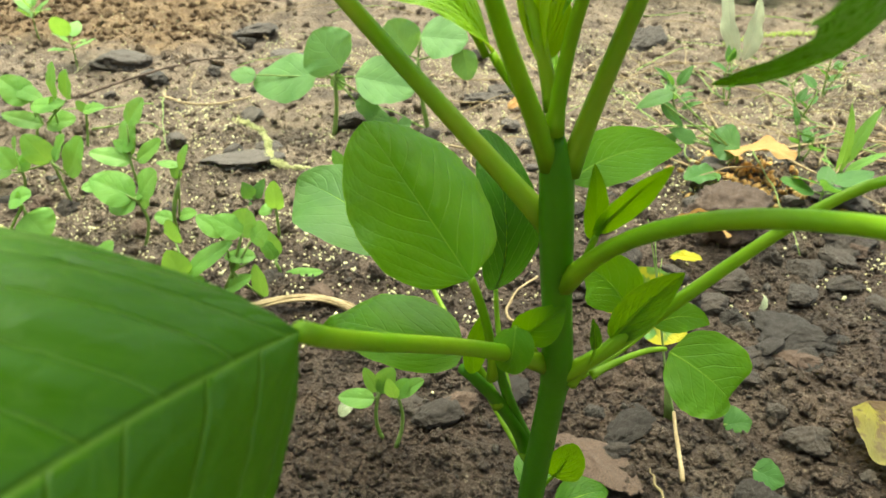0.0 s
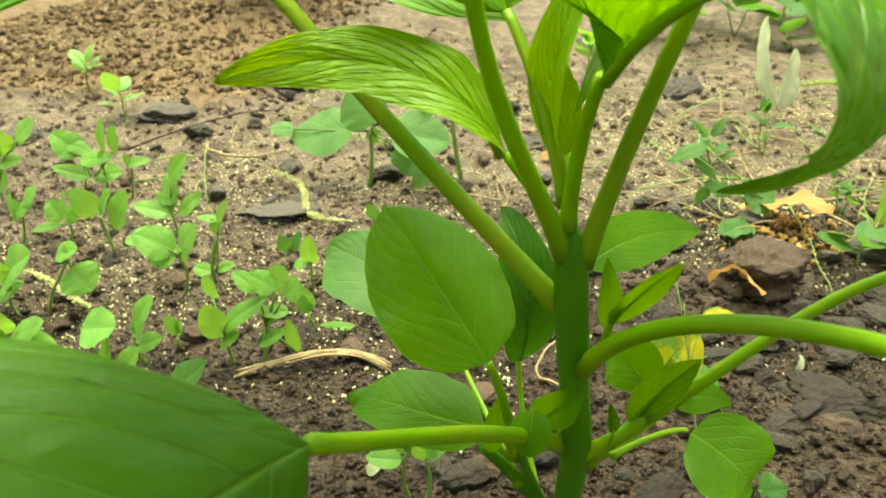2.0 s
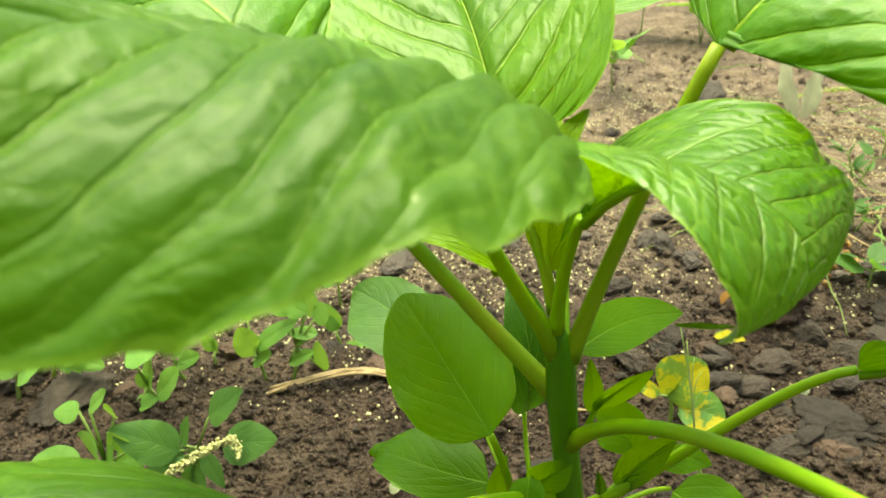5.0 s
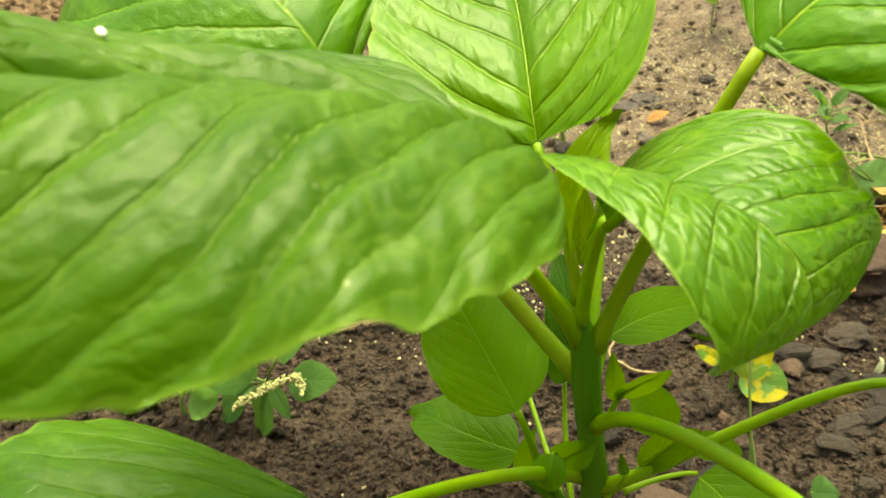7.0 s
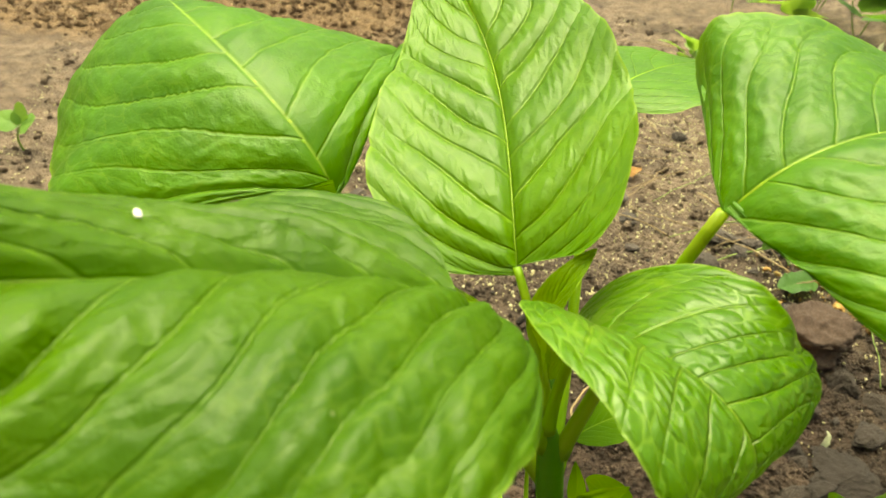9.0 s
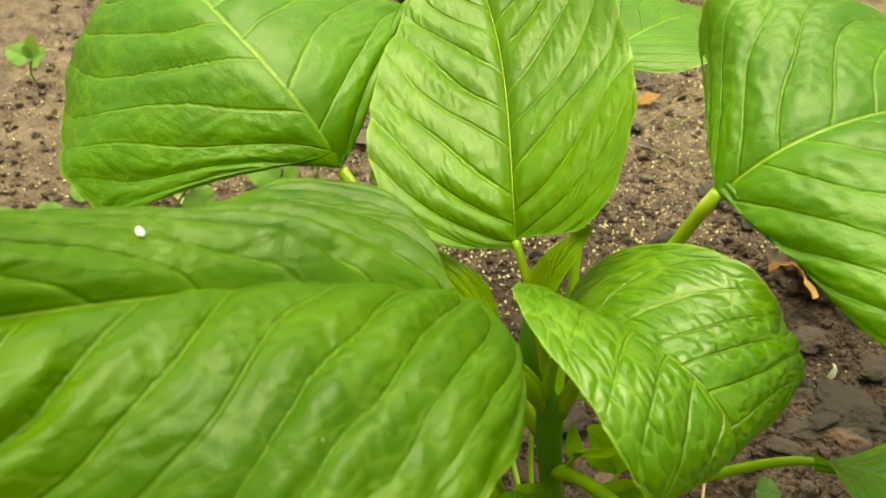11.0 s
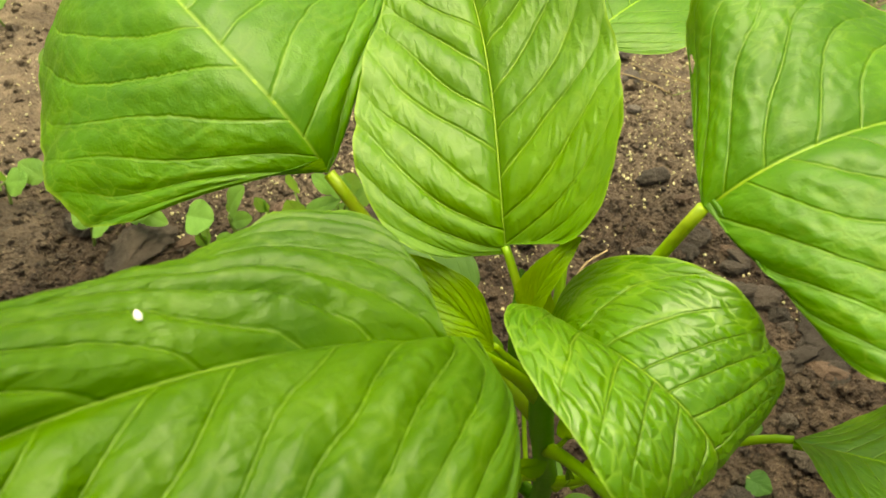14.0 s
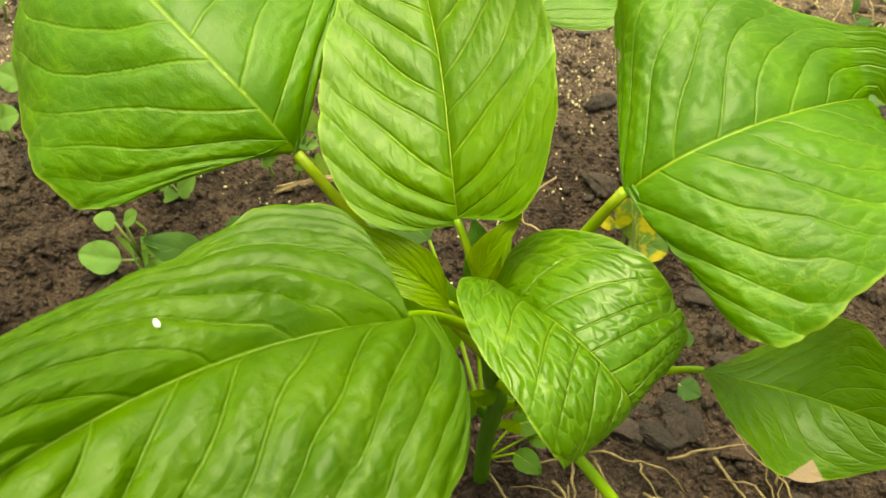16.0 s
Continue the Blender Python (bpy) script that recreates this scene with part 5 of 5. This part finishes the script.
# leaf litter
litter = [((1.12, 4.50, 0.05), (1.34, 4.12, 0.16), 0.10, LEAF_DRY, "curled orange dry leaf", (0.6, 0.3, 0.7), 0.25),
          ((1.05, 4.15, 0.03), (1.20, 4.00, 0.10), 0.04, LEAF_TWO, "small yellow fallen leaf", (0.1, -0.5, 0.8), 0.1),
          ((1.72, 2.90, 0.08), (1.78, 2.36, 0.06), 0.15, LEAF_OLD, "yellow old leaf blotched brown on soil", (0.0, -0.5, 0.9), 0.10),
          ((1.60, 5.55, 0.10), (1.98, 5.20, 0.22), 0.15, LEAF_DRY, "crumpled orange dry leaf", (0.3, -0.3, 0.9), 0.2),
          ((1.50, 5.30, 0.05), (1.24, 5.02, 0.12), 0.10, LEAF_WEED, "grey-green wilted leaf", (-0.2, -0.5, 0.8), 0.05),
          ((-0.05, 6.55, 0.02), (0.12, 6.70, 0.08), 0.06, LEAF_DRY, "small rusty dry leaf", (0, -0.3, 1), 0.1),
          ((2.26, 8.3, 0.1), (2.16, 8.9, 1.05), 0.10, LEAF_PALE, "bleached wilted leaf standing among stems", (-0.8, -0.6, 0.1), 0.15),
          ((2.30, 8.3, 0.1), (2.42, 8.6, 0.72), 0.11, LEAF_PALE, "bleached wilted leaf standing among stems", (0.4, -0.9, 0.1), 0.1),
          ((1.45, 3.66, 0.02), (1.48, 3.76, 0.06), 0.02, LEAF_PALE, "small white curled husk", (0.5, -0.3, 0.8), 0.4),
          ((1.50, 3.46, 0.02), (1.56, 3.50, 0.05), 0.02, LEAF_PALE, "small white curled husk", (0.1, -0.3, 0.8), 0.4),
          ((-0.55, 2.60, 0.02), (-0.50, 2.72, 0.05), 0.03, LEAF_PALE, "small white flower husk", (0.1, -0.5, 0.8), 0.3)]
for i, (b0, t0, half, mat, label, up, sag) in enumerate(litter):
    base, tip = ground_point(b0[0], b0[1], b0[2] * 0.1), ground_point(t0[0], t0[1], t0[2] * 0.1)
    bm = small_blade(Vector((0, 0, 0)), tip - base, half * 0.1, Vector(up).normalized(), sag, 14, 0.7, 0.6, 22, 14, 0.16, 6, 0.04, 400 + i)
    ob = part("fallen_leaf", bm, mat)
    ob.location = base
    tagged(ob, label + ("" if len(label.split()) > 3 else " lying on soil"), "leaf")
strand("dry_leaf_strip", [(3.05, 6.3, 0.3), (3.15, 6.9, 1.3), (3.35, 7.6, 1.2), (3.75, 7.7, 1.0)], 3.2, 2.4, LEAF_PALE, "bleached curling dry leaf strip", "dry leaf", 8, 20, 0.25, curl=0.004, seed=5)
strand("plank", [(3.45, 6.0, 0.05), (3.42, 6.5, 0.3), (3.40, 7.1, 0.7), (3.40, 7.5, 0.9)], 7.0, 7.0, STRAW, "weathered flat bark strip", "bark", 8, 10, 0.3)
strand("root", [(0.88, 2.38, 0.04), (0.88, 2.46, 0.08), (0.87, 2.54, 0.10), (0.86, 2.64, 0.16)], 1.1, 0.7, STRAW, "pale dry root stub in soil", "root", seed=3)
for k in range(5):
    strand("grass_blade", [(0.85 + 0.01 * k, 2.72, 0.08), (0.83, 2.76, 0.3), (0.77 - 0.015 * k, 2.84, 0.6), (0.68 + 0.04 * k, 2.90, 0.9 - 0.08 * k)], 0.8, 0.3, STALK,
           "limp pale green grass blade", "grass", 5, 10, 0.3, "grass blades on the root", seed=40 + k)
strand("twig", [(0.40, 3.35, 0.05), (0.15, 3.2, 0.12), (0.0, 3.3, 0.1), (0.28, 3.75, 0.1)], 1.0, 0.6, STRAW, "thin tan dry twig on soil", "twig", seed=8, curl=0.003)
strand("twig", [(-3.3, 6.6, 0.05), (-3.0, 6.2, 0.1), (-2.7, 6.0, 0.1), (-2.45, 6.6, 0.05)], 1.6, 0.9, STRAW, "thin tan dry twig on soil", "twig", seed=9, curl=0.003)
strand("twig", [(-3.9, 6.2, 0.1), (-3.5, 6.8, 0.2), (-3.2, 7.2, 0.2), (-2.9, 7.5, 0.1)], 1.3, 0.8, STONE_RED, "thin reddish dry twig on soil", "twig", seed=10, curl=0.003)
rnd = random.Random(99)
for k in range(190):
    zone = rnd.random()
    if zone < 0.44:
        x, y = rnd.uniform(1.2, 3.6), rnd.uniform(5.3, 9.0)
    elif zone < 0.74:
        x, y = rnd.uniform(0.6, 1.8), rnd.uniform(1.3, 2.15)
    else:
        x, y = rnd.uniform(-3.5, 3.5), rnd.uniform(5, 11)
    a, ln = rnd.uniform(0, 6.28), rnd.uniform(0.35, 1.0) * (0.7 if y < 4 else 1.6)
    dx, dy = math.cos(a) * ln, math.sin(a) * ln
    strand("twig", [(x, y, 0.05), (x + dx * 0.3 + rnd.uniform(-0.1, 0.1), y + dy * 0.3, rnd.uniform(0.02, 0.2)), (x + dx * 0.7, y + dy * 0.7 + rnd.uniform(-0.1, 0.1), rnd.uniform(0.02, 0.25)), (x + dx, y + dy, 0.05)],
           rnd.uniform(0.6, 1.3) if y < 3 else rnd.uniform(0.5, 1.1), 0.3, STRAW_OLD if y < 3 else STRAW if rnd.random() < 0.75 else STALK, "thin straw-coloured dry stem on soil", "twig", 5, 12, 1.0, "dry stems on the soil", 0.004, 500 + k)
bm = bmesh.new()
bmesh.ops.create_icosphere(bm, subdivisions=2, radius=0.5)
for v in bm.verts:
    v.co = Vector((v.co.x * 0.0018 * (1 + 0.3 * v.co.y), v.co.y * 0.0011, v.co.z * 0.0008)) * (1 + 0.2 * noise.noise(v.co * 4))
speck = part("petal_speck", bm, SPECK)
speck.location = V(-0.197, 0.852, 2.553)
speck.rotation_euler = (0.1, 0.3, -0.6)
tagged(speck, "tiny white husk lying on the large leaf", "husk")
